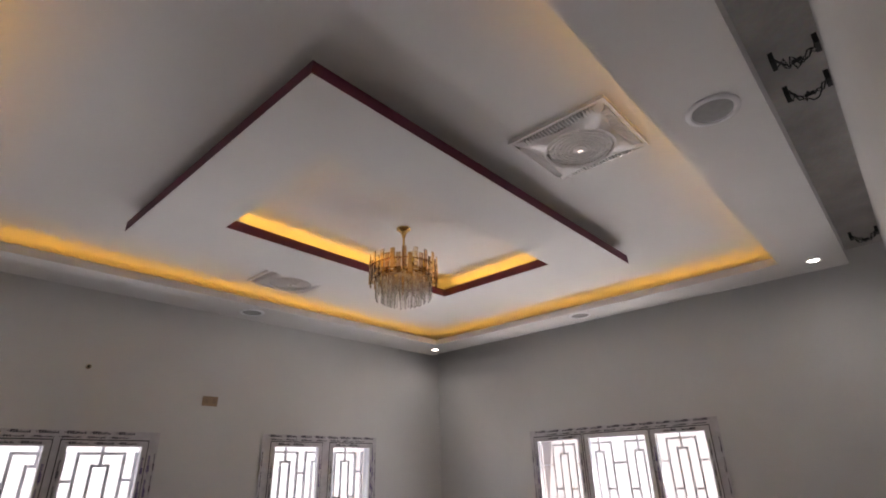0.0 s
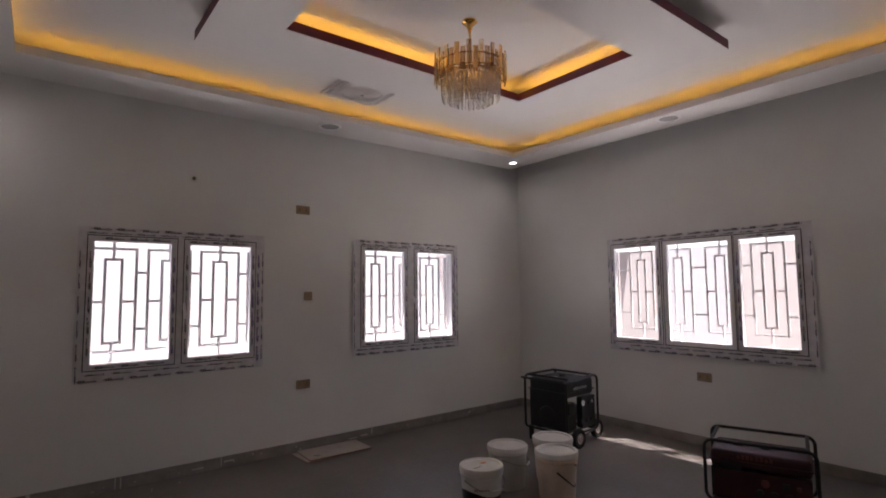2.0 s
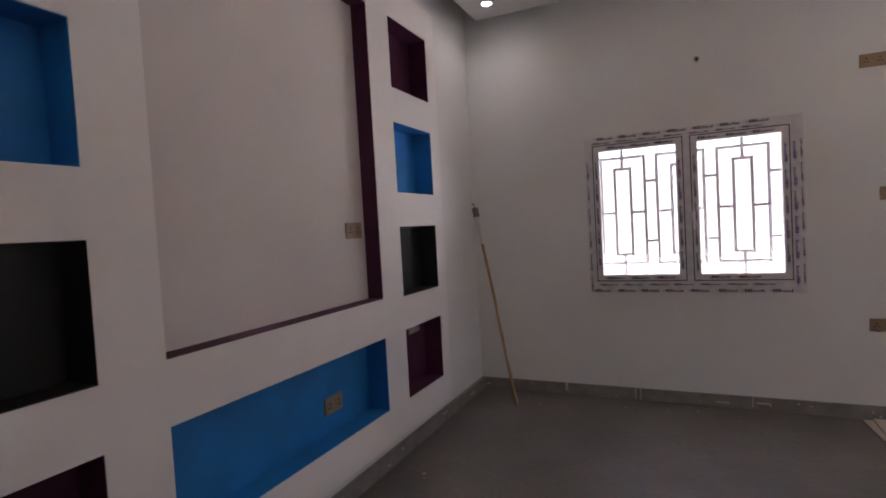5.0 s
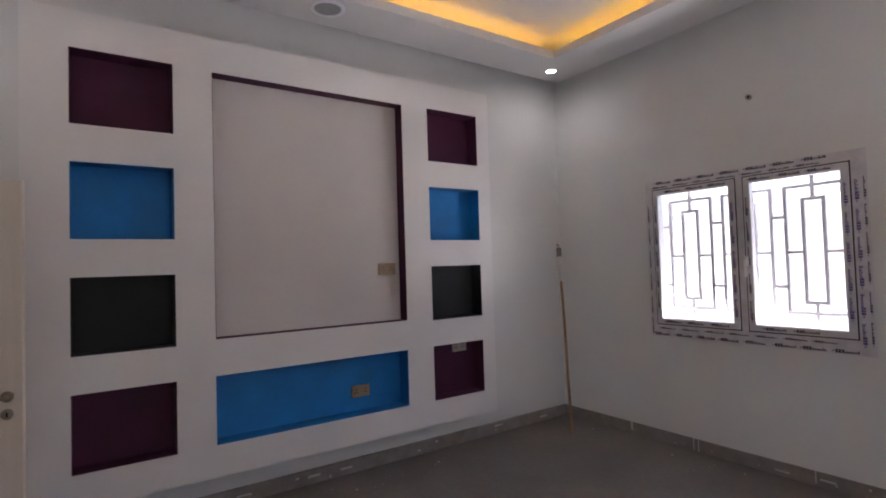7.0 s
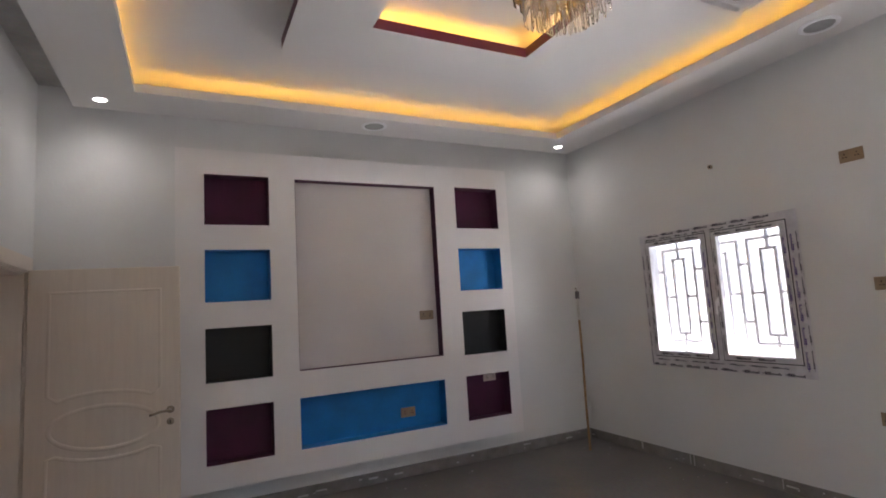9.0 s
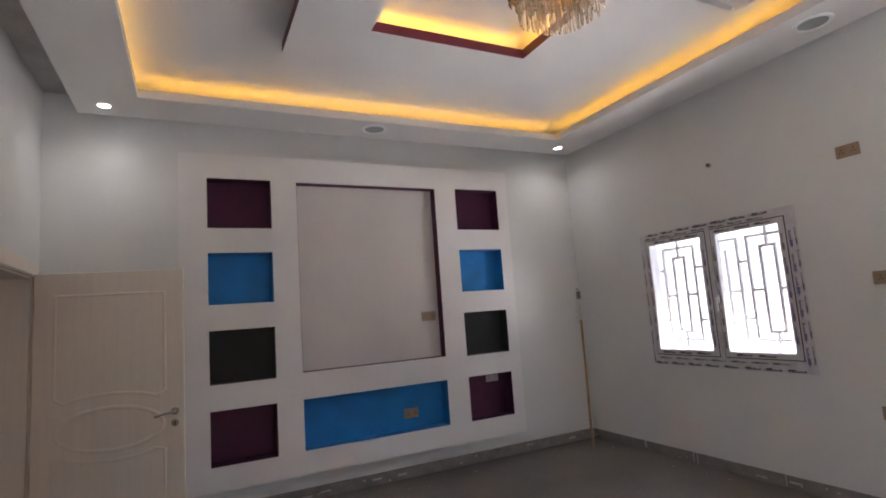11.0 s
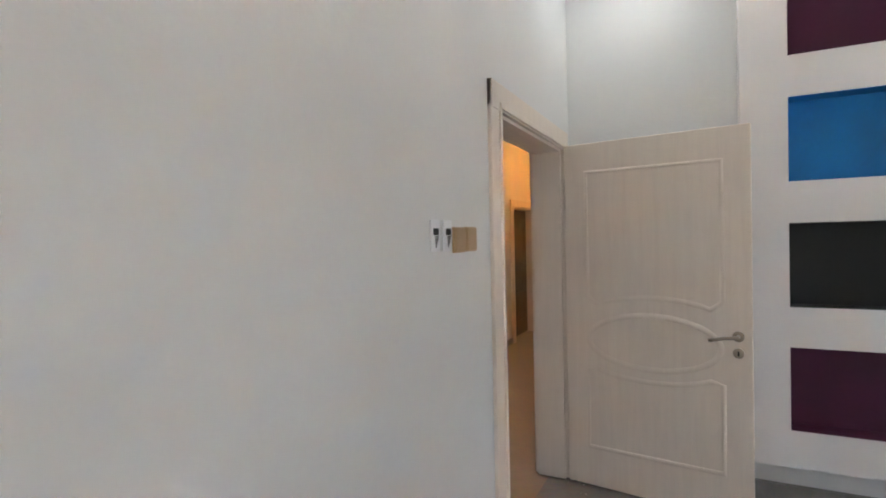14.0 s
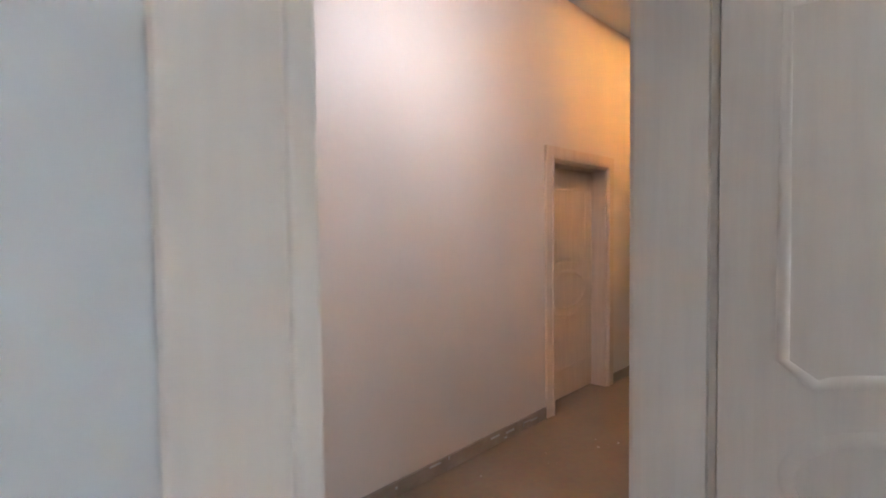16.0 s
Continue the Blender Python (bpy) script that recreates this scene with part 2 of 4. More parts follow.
def thing(name, m, label, category, group="", kind=""):
    ob = new(name)
    ob.empty_display_size = 0.1
    ob.matrix_basis = m
    return tagged(ob, label, category, group, kind)


def structure(name, bm, material, label, category, smooth=False):
    return tagged(obj(name, bm, material, smooth), label, category, kind="structure")


# ---- the room's shell ----
XB, XC, YA, YD = 6.06, -0.172, 5.225, 0.0
SLAB, SOFFIT, LIP, UPPER = 3.515, 3.305, 3.372, 3.48
TH, TA = 0.15, 0.175
WIN_A1, WIN_A2, WIN_B = (0.86, 0.89, 2.385, 2.18), (3.375, 0.90, 4.89, 2.20), (1.63, 0.90, 3.74, 2.21)
DOOR = (0.04, 0.0, 1.13, 2.02)
THD = 0.165


def inset(w, d):
    return (w[0] + d, w[1] + d, w[2] - d, w[3] - d)


structure("wall_north", holed((XC - TH, XB + TH), (-0.1, SLAB), [inset(WIN_A1, 0.03), inset(WIN_A2, 0.03)], TA, lambda u, v, d: (u, YA + d, v)), M_WALL,
          "off-white painted plaster wall with two windows", "wall")
structure("wall_east", holed((YD - 0.2, YA), (-0.1, SLAB), [inset(WIN_B, 0.03)], TH, lambda u, v, d: (XB + d, u, v)), M_WALL,
          "off-white painted plaster wall with a three-pane window", "wall")
structure("wall_west", holed((YD - 0.0, YA), (-0.1, SLAB), [], TH, lambda u, v, d: (XC - d, u, v)), M_WALL,
          "off-white painted plaster wall behind the niche panel", "wall")
structure("wall_south", holed((XC - TH, XB), (-0.1, SLAB), [(DOOR[0], -1, DOOR[2], DOOR[3])], THD, lambda u, v, d: (u, YD - d, v)), M_WALL,
          "off-white painted plaster wall with the doorway", "wall")
structure("floor", a_box(XC, -0.1, -0.1, XB, YA, 0), M_FLOOR, "dusty grey-brown stone floor with a dull sheen", "floor")
structure("ceiling_slab", a_box(XC - TH, -0.2, SLAB, XB + TH, YA + TA, SLAB + 0.15), M_SLAB, "rough grey plastered slab above the shadow gap", "ceiling")

# The hung tray: a ring with a gap to the walls, an inner lip that hides the strips, and the field above it.
RING = (0.0, 0.26, 5.78, 5.095)
TRAY = (0.423, 0.70, 5.36, 4.607)
FIELD = (2.0, 2.15, 3.9, 3.15)
bm = holed((RING[0], RING[2]), (RING[1], RING[3]), [TRAY], 0.02, lambda u, v, d: (u, v, SOFFIT + d))
box(bm, TRAY[0] - 0.02, TRAY[1] - 0.02, SOFFIT + 0.02, TRAY[0], TRAY[3] + 0.02, LIP)
box(bm, TRAY[2], TRAY[1] - 0.02, SOFFIT + 0.02, TRAY[2] + 0.02, TRAY[3] + 0.02, LIP)
box(bm, TRAY[0], TRAY[1] - 0.02, SOFFIT + 0.02, TRAY[2], TRAY[1], LIP)
box(bm, TRAY[0], TRAY[3], SOFFIT + 0.02, TRAY[2], TRAY[3] + 0.02, LIP)
box(bm, RING[0], RING[1], SOFFIT + 0.02, RING[0] + 0.02, RING[3], SLAB)
box(bm, RING[2] - 0.02, RING[1], SOFFIT + 0.02, RING[2], RING[3], SLAB)
box(bm, RING[0] + 0.02, RING[1], SOFFIT + 0.02, RING[2] - 0.02, RING[1] + 0.02, SLAB)
box(bm, RING[0] + 0.02, RING[3] - 0.02, SOFFIT + 0.02, RING[2] - 0.02, RING[3], SLAB)
structure("ceiling_tray", bm, M_CEIL, "white gypsum tray ring with an inner lip hiding amber strips", "ceiling")
structure("ceiling_field", a_box(RING[0] + 0.02, RING[1] + 0.02, UPPER, RING[2] - 0.02, RING[3] - 0.02, UPPER + 0.03), M_CEIL, "white gypsum ceiling field above the tray ring", "ceiling")

# The hung panel with maroon edges and its lit opening.
OUT, INN, PB, PT = (1.385, 1.60, 4.455, 3.735), (1.822, 2.07, 3.987, 3.218), 3.325, 3.39
structure("ceiling_panel", holed((OUT[0] + 0.012, OUT[2] - 0.012), (OUT[1] + 0.012, OUT[3] - 0.012), [(INN[0] - 0.012, INN[1] - 0.012, INN[2] + 0.012, INN[3] + 0.012)], PT - PB,
                                 lambda u, v, d: (u, v, PB + d)), M_CEIL, "white gypsum panel hung below the ceiling with maroon edges", "ceiling")
structure("ceiling_panel_skin", holed((OUT[0], OUT[2]), (OUT[1], OUT[3]), [INN], 0.003, lambda u, v, d: (u, v, PB - 0.003 + d)), M_CEIL, "white skim coat under the hung panel", "ceiling")
bm = bmesh.new()
for (x0, y0, x1, y1), s in ((OUT, 1), (INN, -1)):
    e = 0.012 * s
    box(bm, x0, y0, PB, x0 + e, y1, PT + 0.004)
    box(bm, x1 - e, y0, PB, x1, y1, PT + 0.004)
    box(bm, x0 + e, y0, PB, x1 - e, y0 + e, PT + 0.004)
    box(bm, x0 + e, y1 - e, PB, x1 - e, y1, PT + 0.004)
bmesh.ops.recalc_face_normals(bm, faces=bm.faces[:])
structure("ceiling_trim", bm, M_TRIM, "maroon painted edge of the hung ceiling panel", "trim")
bm = holed((OUT[0] + 0.14, OUT[2] - 0.14), (OUT[1] + 0.14, OUT[3] - 0.14), [(INN[0] - 0.16, INN[1] - 0.16, INN[2] + 0.16, INN[3] + 0.16)], UPPER - PT, lambda u, v, d: (u, v, PT + d))
structure("ceiling_packing", bm, M_CEIL, "set-back packing that holds the hung panel", "ceiling")


def strip(x0, y0, x1, y1, z, m, label, group, tall=0.004):
    """An LED strip with its carrier, lying on the hidden ledge."""
    along = Vector((x1 - x0, y1 - y0, 0))
    t = thing("led_strip", pose(x0, y0, z, 0, 0, math.degrees(math.atan2(along.y, along.x))), label, "light strip", group)
    part("carrier", a_box(0, -0.008, 0, along.length, 0.008, tall), M_PVC, t)
    part("diode_band", a_box(0.01, -0.006, tall, along.length - 0.01, 0.006, tall + 0.004), m, t, "glowing amber diode band")


k = 0.09
for a in ((TRAY[0] - k, TRAY[1], TRAY[0] - k, TRAY[3]), (TRAY[2] + k, TRAY[1], TRAY[2] + k, TRAY[3]), (TRAY[0], TRAY[1] - k, TRAY[2], TRAY[1] - k), (TRAY[0], TRAY[3] + k, TRAY[2], TRAY[3] + k)):
    strip(*a, SOFFIT + 0.02, M_STRIP, "amber LED strip glowing on the tray ledge", "tray strips", 0.026)
k = 0.07
for a in ((INN[0] - k, INN[1], INN[0] - k, INN[3]), (INN[2] + k, INN[1], INN[2] + k, INN[3]), (INN[0], INN[1] - k, INN[2], INN[1] - k), (INN[0], INN[3] + k, INN[2], INN[3] + k)):
    strip(*a, PT, M_STRIP_IN, "amber LED strip glowing on the panel ledge", "panel strips", 0.010)

# ---- niche panel ----
PX, PBACK = -0.012, -0.150
COLS = ((1.172, 1.693), (3.555, 4.068))
ROWS = ((2.395, 2.83, M_MAROON), (1.745, 2.182, M_BLUE), (1.092, 1.530, M_BLACK), (0.445, 0.882, M_MAROON))
REC, LOW, PAN = (1.918, 1.112, 3.317, 2.822), (1.914, 0.450, 3.315, 0.882), (0.955, 0.250, 4.20, 3.045)
holes = [(c[0], r[0], c[1], r[1]) for c in COLS for r in ROWS] + [REC, LOW]
panel = thing("niche_panel", pose(0, 0, 0), "white feature panel on the wall with blue, maroon and black niches", "wall panel", kind="structure")
part("front", holed((PAN[0], PAN[2]), (PAN[1], PAN[3]), holes, 0.02, lambda u, v, d: (PX - d, u, v)), M_PANEL, panel)
bm = bmesh.new()
box(bm, XC, PAN[0], PAN[1], PX - 0.02, PAN[0] + 0.02, PAN[3])
box(bm, XC, PAN[2] - 0.02, PAN[1], PX - 0.02, PAN[2], PAN[3])
box(bm, XC, PAN[0] + 0.02, PAN[1], PX - 0.02, PAN[2] - 0.02, PAN[1] + 0.02)
box(bm, XC, PAN[0] + 0.02, PAN[3] - 0.02, PX - 0.02, PAN[2] - 0.02, PAN[3])
part("rim", bm, M_PANEL, panel)


def niche(h, back_x, m_back, m_side, label):
    y0, z0, y1, z1 = h
    bm = bmesh.new()
    e = 0.012
    box(bm, back_x, y0 - e, z0 - e, PX - 0.004, y0, z1 + e)
    box(bm, back_x, y1, z0 - e, PX - 0.004, y1 + e, z1 + e)
    box(bm, back_x, y0, z0 - e, PX - 0.004, y1, z0)
    box(bm, back_x, y0, z1, PX - 0.004, y1, z1 + e)
    # the liner sits a hair inside the opening
    for v in bm.verts:
        v.co.y += 0.003 if v.co.y < (y0 + y1) / 2 else -0.003
        v.co.z += 0.003 if v.co.z < (z0 + z1) / 2 else -0.003
    liner = part("niche_liner", bm, m_side, panel, label)
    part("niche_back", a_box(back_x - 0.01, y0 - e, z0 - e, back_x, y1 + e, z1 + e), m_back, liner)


for c in COLS:
    for z0, z1, m in ROWS:
        word = "maroon" if m is M_MAROON else "blue" if m is M_BLUE else "black"
        niche((c[0], z0, c[1], z1), PBACK, m, m, word + " painted niche")
niche(LOW, PBACK, M_BLUE, M_BLUE, "long blue painted niche")
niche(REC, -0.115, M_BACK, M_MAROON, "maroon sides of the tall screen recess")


# ---- baseboards ----
def baseboard(x0, y0, x1, y1, label="grey stone baseboard with plaster stains"):
    structure("baseboard", a_box(x0, y0, 0, x1, y1, 0.098, 0.003, 1), M_STONE, label, "baseboard")


baseboard(XC, YA - 0.014, XB, YA)
baseboard(XB - 0.014, YD + 0.014, XB, YA - 0.014)
baseboard(XC, YD + 0.014, XC + 0.034, YA - 0.014)
baseboard(DOOR[2] + 0.11, YD, XB, YD + 0.014)


# ---- windows ----
def marks(bm, length, rnd, size=0.019):
    """Rows of small print-like blocks along u, from 0 to length, returned as (u0, v0, u1, v1)."""
    out = []
    u = rnd.uniform(0.0, 0.09)
    while u < length - 0.19:
        # an arrow-like sign, three capitals, then smaller letters
        for k in range(12):
            caps = 2 <= k < 5
            w = 0.005 if k < 2 else 0.013 if caps else rnd.uniform(0.006, 0.009)
            h = size * (0.35 if k < 2 else 1.0 if caps else rnd.choice((0.55, 0.58, 0.85)))
            lift = size * 0.3 if k < 2 else 0
            out.append((u, -size / 2 + lift, u + w, -size / 2 + lift + h))
            u += w + 0.004
        u += rnd.uniform(0.022, 0.045)
    return out


def window(name, place, w, panes, rnd, z0, z1, sash, label, handle, tinted=()):
    """Frame of film-covered bars; panes are (u0, u1); place(u, v, d) gives the point, d outwards."""
    g0, g1 = z0 + 0.15, z1 - 0.12
    t = thing(name, pose(0, 0, 0), label, "window", kind="structure")

    def slab(u0, v0, u1, v1, d0, d1, bev=0.004):
        a, b = Vector(place(u0, v0, d0)), Vector(place(u1, v1, d1))
        return a_box(*a, *b, bev, 1)

    holes = [(a, g0, b, g1) for a, b in panes]
    frame_part = part("window_frame", holed((w[0] + 0.025, w[1] - 0.025), (z0 + 0.025, z1 - 0.025), [(a - 0.04, g0 - 0.04, b + 0.04, g1 + 0.04) for a, b in panes], 0.07, lambda u, v, d: place(u, v, d - 0.018)), M_PVC, t)
    film = holed((w[0], w[1]), (z0, z1), [(a - 0.045, g0 - 0.045, b + 0.045, g1 + 0.045) for a, b in panes], 0.003, lambda u, v, d: place(u, v, d - 0.021))
    part("film", film, M_FILM, frame_part, "wrinkled printed protective film")
    ink, violet = bmesh.new(), bmesh.new()

    def row(bm, u0, v0, length, upright, dep, size=0.023):
        for a, b, c, e in marks(bm, length, rnd, size):
            if upright:
                p, q = place(u0 + b, v0 + a, dep), place(u0 + e, v0 + c, dep - 0.0012)
            else:
                p, q = place(u0 + a, v0 + b, dep), place(u0 + c, v0 + e, dep - 0.0012)
            box(bm, min(p[0], q[0]), min(p[1], q[1]), min(p[2], q[2]), max(p[0], q[0]), max(p[1], q[1]), max(p[2], q[2]))

    W = w[1] - w[0]
    H = z1 - z0
    for v in (z0 + 0.02, z1 - 0.015):
        row(ink, w[0], v, W, False, -0.0212)
    for v in (z0 + 0.068, z1 - 0.050):
        row(ink, w[0] + 0.03, v, W - 0.06, False, -0.0212, 0.014)
    for u in (w[0] + 0.02, w[1] - 0.015):
        row(ink, u, z0, H, True, -0.0212, 0.013)
    row(violet, w[1] - 0.055, z0 + 0.05, H - 0.1, True, -0.0212)
    for i, (a, b) in enumerate(panes):
        is_sash = i in sash
        bar = part("sash" if is_sash else "glazing_bead", holed((a - 0.045, b + 0.045), (g0 - 0.045, g1 + 0.045), [(a, g0, b, g1)], 0.05, lambda u, v, d: place(u, v, d - (0.030 if is_sash else 0.012))), M_PVC, t)
        if is_sash:
            part("film", holed((a - 0.043, b + 0.043), (g0 - 0.043, g1 + 0.043), [(a - 0.008, g0 - 0.008, b + 0.008, g1 + 0.008)], 0.002, lambda u, v, d: place(u, v, d - 0.0325)), M_FILM, bar, "wrinkled printed protective film")
            for v in (g0 - 0.025, g1 + 0.025):
                row(ink, a - 0.03, v, b - a + 0.06, False, -0.0328, 0.020)
            row(violet, b + 0.025, g0, g1 - g0, True, -0.0328, 0.020)
            row(ink, a - 0.025, g0, g1 - g0, True, -0.0328, 0.017)
        out = -0.0235 if is_sash else -0.0225
        part("gasket", holed((a - 0.054, b + 0.054), (g0 - 0.054, g1 + 0.054), [(a - 0.0455, g0 - 0.0455, b + 0.0455, g1 + 0.0455)], 0.004, lambda u, v, d: place(u, v, out + d)), M_GASKET, bar, "dark rubber gasket")
        bmg = a_box(*place(a - 0.01, g0 - 0.01, 0.005), *place(b + 0.01, g1 + 0.01, 0.010))
        bmesh.ops.recalc_face_normals(bmg, faces=bmg.faces[:])
        pane = part("pane", bmg, M_GLASS_TINT if i in tinted else M_GLASS, t, "faintly tinted pane" if i in tinted else "")
        pane.visible_shadow = False
    bmesh.ops.recalc_face_normals(ink, faces=ink.faces[:])
    bmesh.ops.recalc_face_normals(violet, faces=violet.faces[:])
    part("film_print", ink, M_INK, frame_part, "dark repeated print on the film", kind="stuff")
    part("film_print", violet, M_INK_VIOLET, frame_part, "violet repeated print on the film", kind="stuff")
    hu, hv = handle, (z0 + z1) / 2 - 0.04
    hnd = part("window_handle", slab(hu - 0.012, hv - 0.035, hu + 0.012, hv + 0.035, -0.030, -0.040), M_PVC, t, "white lever handle")
    part("lever", slab(hu - 0.009, hv - 0.11, hu + 0.009, hv + 0.015, -0.058, -0.070), M_PVC, hnd)
    part("neck", slab(hu - 0.008, hv - 0.008, hu + 0.008, hv + 0.008, -0.040, -0.058), M_PVC, hnd)
    return g0, g1


def grille(name, place, centres, half, u0, u1, z0, z1, deep, label, R=0.0116):
    """The welded bars outside: oblongs nested in larger ones, linked by short rungs, clipped at u0 and u1."""
    t = thing(name, pose(0, 0, 0), label, "window grille", "window grilles", kind="structure")
    D = deep

    def bar(a, b):
        if max(a[0], b[0]) < u0 or min(a[0], b[0]) > u1:
            return
        a, b = (min(max(a[0], u0), u1), a[1]), (min(max(b[0], u0), u1), b[1])
        p, q = Vector(place(a[0], a[1], D)), Vector(place(b[0], b[1], D))
        r = R * (1.0 if a[0] == b[0] else 0.95)
        lo, hi = [min(p[i], q[i]) - r for i in range(3)], [max(p[i], q[i]) + r for i in range(3)]
        part("bar", a_box(*lo, *hi), M_BAR, t)

    zm = (z0 + z1) / 2 + 0.005
    mod = centres[1] - centres[0]
    for c in centres:
        i0, i1, o0, o1 = c - half[0], c + half[0], c - half[1], c + half[1]
        lo, hi = z0 + 0.165, z1 - 0.140
        for u in (i0, i1):
            bar((u, lo), (u, hi))
        for v in (lo, hi):
            bar((i0, v), (i1, v))
        bar((c, z0 - 0.03), (c, lo))
        bar((c, hi), (c, z1 + 0.03))
        for u in (o0, o1):
            bar((u, z0 + 0.09), (u, z1 - 0.045))
        for v in (z0 + 0.09, z1 - 0.045):
            bar((o0, v), (o1, v))
        bar((o0, zm), (i0, zm))
        bar((i1, zm), (o1, zm))
        for v in (z0 + 0.275, z1 - 0.255):
            bar((o1, v), (o1 + mod - 2 * half[1], v))


rnd = random.Random(4)
A_PLACE = lambda u, v, d: (u, YA + d, v)
B_PLACE = lambda u, v, d: (XB + d, u, v)
window("window_1", A_PLACE, (WIN_A1[0], WIN_A1[2]), [(0.975, 1.55), (1.705, 2.25)], rnd, WIN_A1[1], WIN_A1[3], (0, 1), "white two-pane window under printed film", 1.665)
window("window_2", A_PLACE, (WIN_A2[0], WIN_A2[2]), [(3.525, 4.055), (4.255, 4.775)], rnd, WIN_A2[1], WIN_A2[3], (0, 1), "white two-pane window under printed film, nearer the corner", 4.20)
window("window_3", B_PLACE, (WIN_B[0], WIN_B[2]), [(1.765, 2.245), (2.36, 2.995), (3.12, 3.64)], rnd, WIN_B[1], WIN_B[3], (0, 2), "white three-pane window under printed film", 3.08, (0, 2))
grille("window_grille", A_PLACE, (0.690, 1.133, 1.576, 2.020, 2.463), (0.063, 0.174), 0.90, 2.34, 1.03, 2.06, 0.18, "grey welded bar grille outside the window")
grille("window_grille", A_PLACE, (3.380, 3.780, 4.180, 4.580, 4.980), (0.055, 0.148), 3.42, 4.86, 1.03, 2.08, 0.18, "grey welded bar grille outside the window")
grille("window_grille", B_PLACE, (1.608, 2.055, 2.502, 2.949, 3.396, 3.843), (0.049, 0.144), 1.68, 3.70, 1.06, 2.09, 0.14, "grey welded bar grille outside the window", 0.0095)


# ---- doors ----
def bead(points, radius, squash=0.7, closed=True):
    return tube(points, radius, closed, 8)


def door_leaf(w, h, m, m_handle, label, name="door_1", lever_side=1):
    """Leaf standing on local x from the hinge at 0 to w, thickness in local y, with pressed panels on both faces."""
    T = 0.042
    t = thing(name, pose(0, 0, 0), label, "door", kind="structure")
    part("leaf", a_box(0, -T / 2, 0.008, w, T / 2, h, 0.003, 1), m, t)
    cx = w / 2
    px0, px1 = 0.135 * w, w - 0.135 * w
    for s in (-1, 1):
        y = s * (T / 2)
        rx, rz, cz = 0.355 * w, 0.150, 0.885
        oval = [(cx + rx * math.cos(a), y, cz + rz * math.sin(a)) for a in [2 * math.pi * i / 48 for i in range(48)]]
        part("oval_moulding", tube(oval, 0.016, True, 10, 0.42, (0, 1, 0)), m, t, smooth=True)
        arc = [px1 + (px0 - px1) * i / 24 for i in range(25)]

        def swell(x, base, rise):
            return base + rise * math.sqrt(max(0.0, 1 - ((x - cx) / (px1 - cx)) ** 2))

        top = [(px0, y, 1.13), (px0, y, h - 0.17), (px1, y, h - 0.17), (px1, y, 1.13)] + [(x, y, swell(x, 1.03, 0.105)) for x in arc[2:-2]]
        part("panel_moulding", tube(top, 0.014, True, 10, 0.42, (0, 1, 0)), m, t, smooth=True)
        low = [(px1, y, 0.70), (px1, y, 0.24), (px0, y, 0.24), (px0, y, 0.70)] + [(x, y, swell(x, 0.77, -0.105)) for x in arc[::-1][2:-2]]
        part("panel_moulding", tube(low, 0.014, True, 10, 0.42, (0, 1, 0)), m, t, smooth=True)
    if m_handle:
        for s in (-1, 1):
            hx, hz = w - 0.062, 0.960
            rose = lathe([(0, 0), (0.027, 0), (0.027, 0.006), (0.022, 0.010), (0.0, 0.010)], 24)
            rose.transform(pose(hx, s * T / 2, hz, -90 * s, 0, 0))
            hp = part("door_handle", rose, m_handle, t, "brushed steel lever handle", smooth=True)
            y0 = s * T / 2
            lever = tube([(hx, y0, hz), (hx, y0 + s * 0.045, hz), (hx - 0.012, y0 + s * 0.055, hz), (hx - 0.06, y0 + s * 0.057, hz - 0.004), (hx - 0.10, y0 + s * 0.055, hz - 0.016), (hx - 0.13, y0 + s * 0.052, hz - 0.022)], 0.009, False, 10)
            part("lever", lever, m_handle, hp, smooth=True)
            lock = lathe([(0, 0), (0.026, 0), (0.026, 0.006), (0.021, 0.009), (0.0, 0.009)], 24)
            lock.transform(pose(hx, s * T / 2, hz - 0.085, -90 * s, 0, 0))
            lp = part("lock_rose", lock, m_handle, t, "round steel key rose", smooth=True)
            part("keyhole", a_box(hx - 0.004, y0 + s * 0.009, hz - 0.098, hx + 0.004, y0 + s * 0.0105, hz - 0.075), M_HOLE, lp)
    return t


def door_frame(name, x0, x1, top, y_face, depth, m, label, out=1, casing=0.11, both=True):
    """Jambs, head and mitred casings; y_face is the face towards which the casing stands out by `out`."""
    t = thing(name, pose(0, 0, 0), label, "door frame", kind="structure")
    back = y_face - out * depth
    lo, hi = min(y_face, back), max(y_face, back)
    for a, b, n in ((x0 - 0.002, x0 + 0.025, "jamb"), (x1 - 0.012, x1 + 0.002, "jamb")):
        part(n, a_box(a, lo - 0.002, 0, b, hi + 0.002, top + 0.002), m, t)
    part("head", a_box(x0 + 0.025, lo - 0.002, top - 0.018, x1 - 0.012, hi + 0.002, top + 0.002), m, t)
    for face, s in ((y_face, out), (back, -out)) if both else ((y_face, out),):
        f0, f1, f2 = face + s * 0.001, face + s * 0.020, face + s * 0.028
        for a, b in ((x0 - casing, x0 + 0.004), (x1 - 0.004, x1 + casing)):
            part("casing", a_box(a, f0, 0, b, f1, top + casing, 0.004, 2), m, t)
        part("casing", a_box(x0 - casing, f0, top - 0.004, x1 + casing, f1 + s * 0.003, top + casing, 0.004, 2), m, t)
        for a in (x0 - 0.012, x1 + 0.012):
            part("stop_bead", a_box(a - 0.012, f1 - s * 0.004, 0, a + 0.012, f2, top + 0.02, 0.004, 2), m, t)
        part("stop_bead", a_box(x0 - 0.024, f1 - s * 0.001, top + 0.004, x1 + 0.024, f2 + s * 0.003, top + 0.030, 0.004, 2), m, t)
    return t


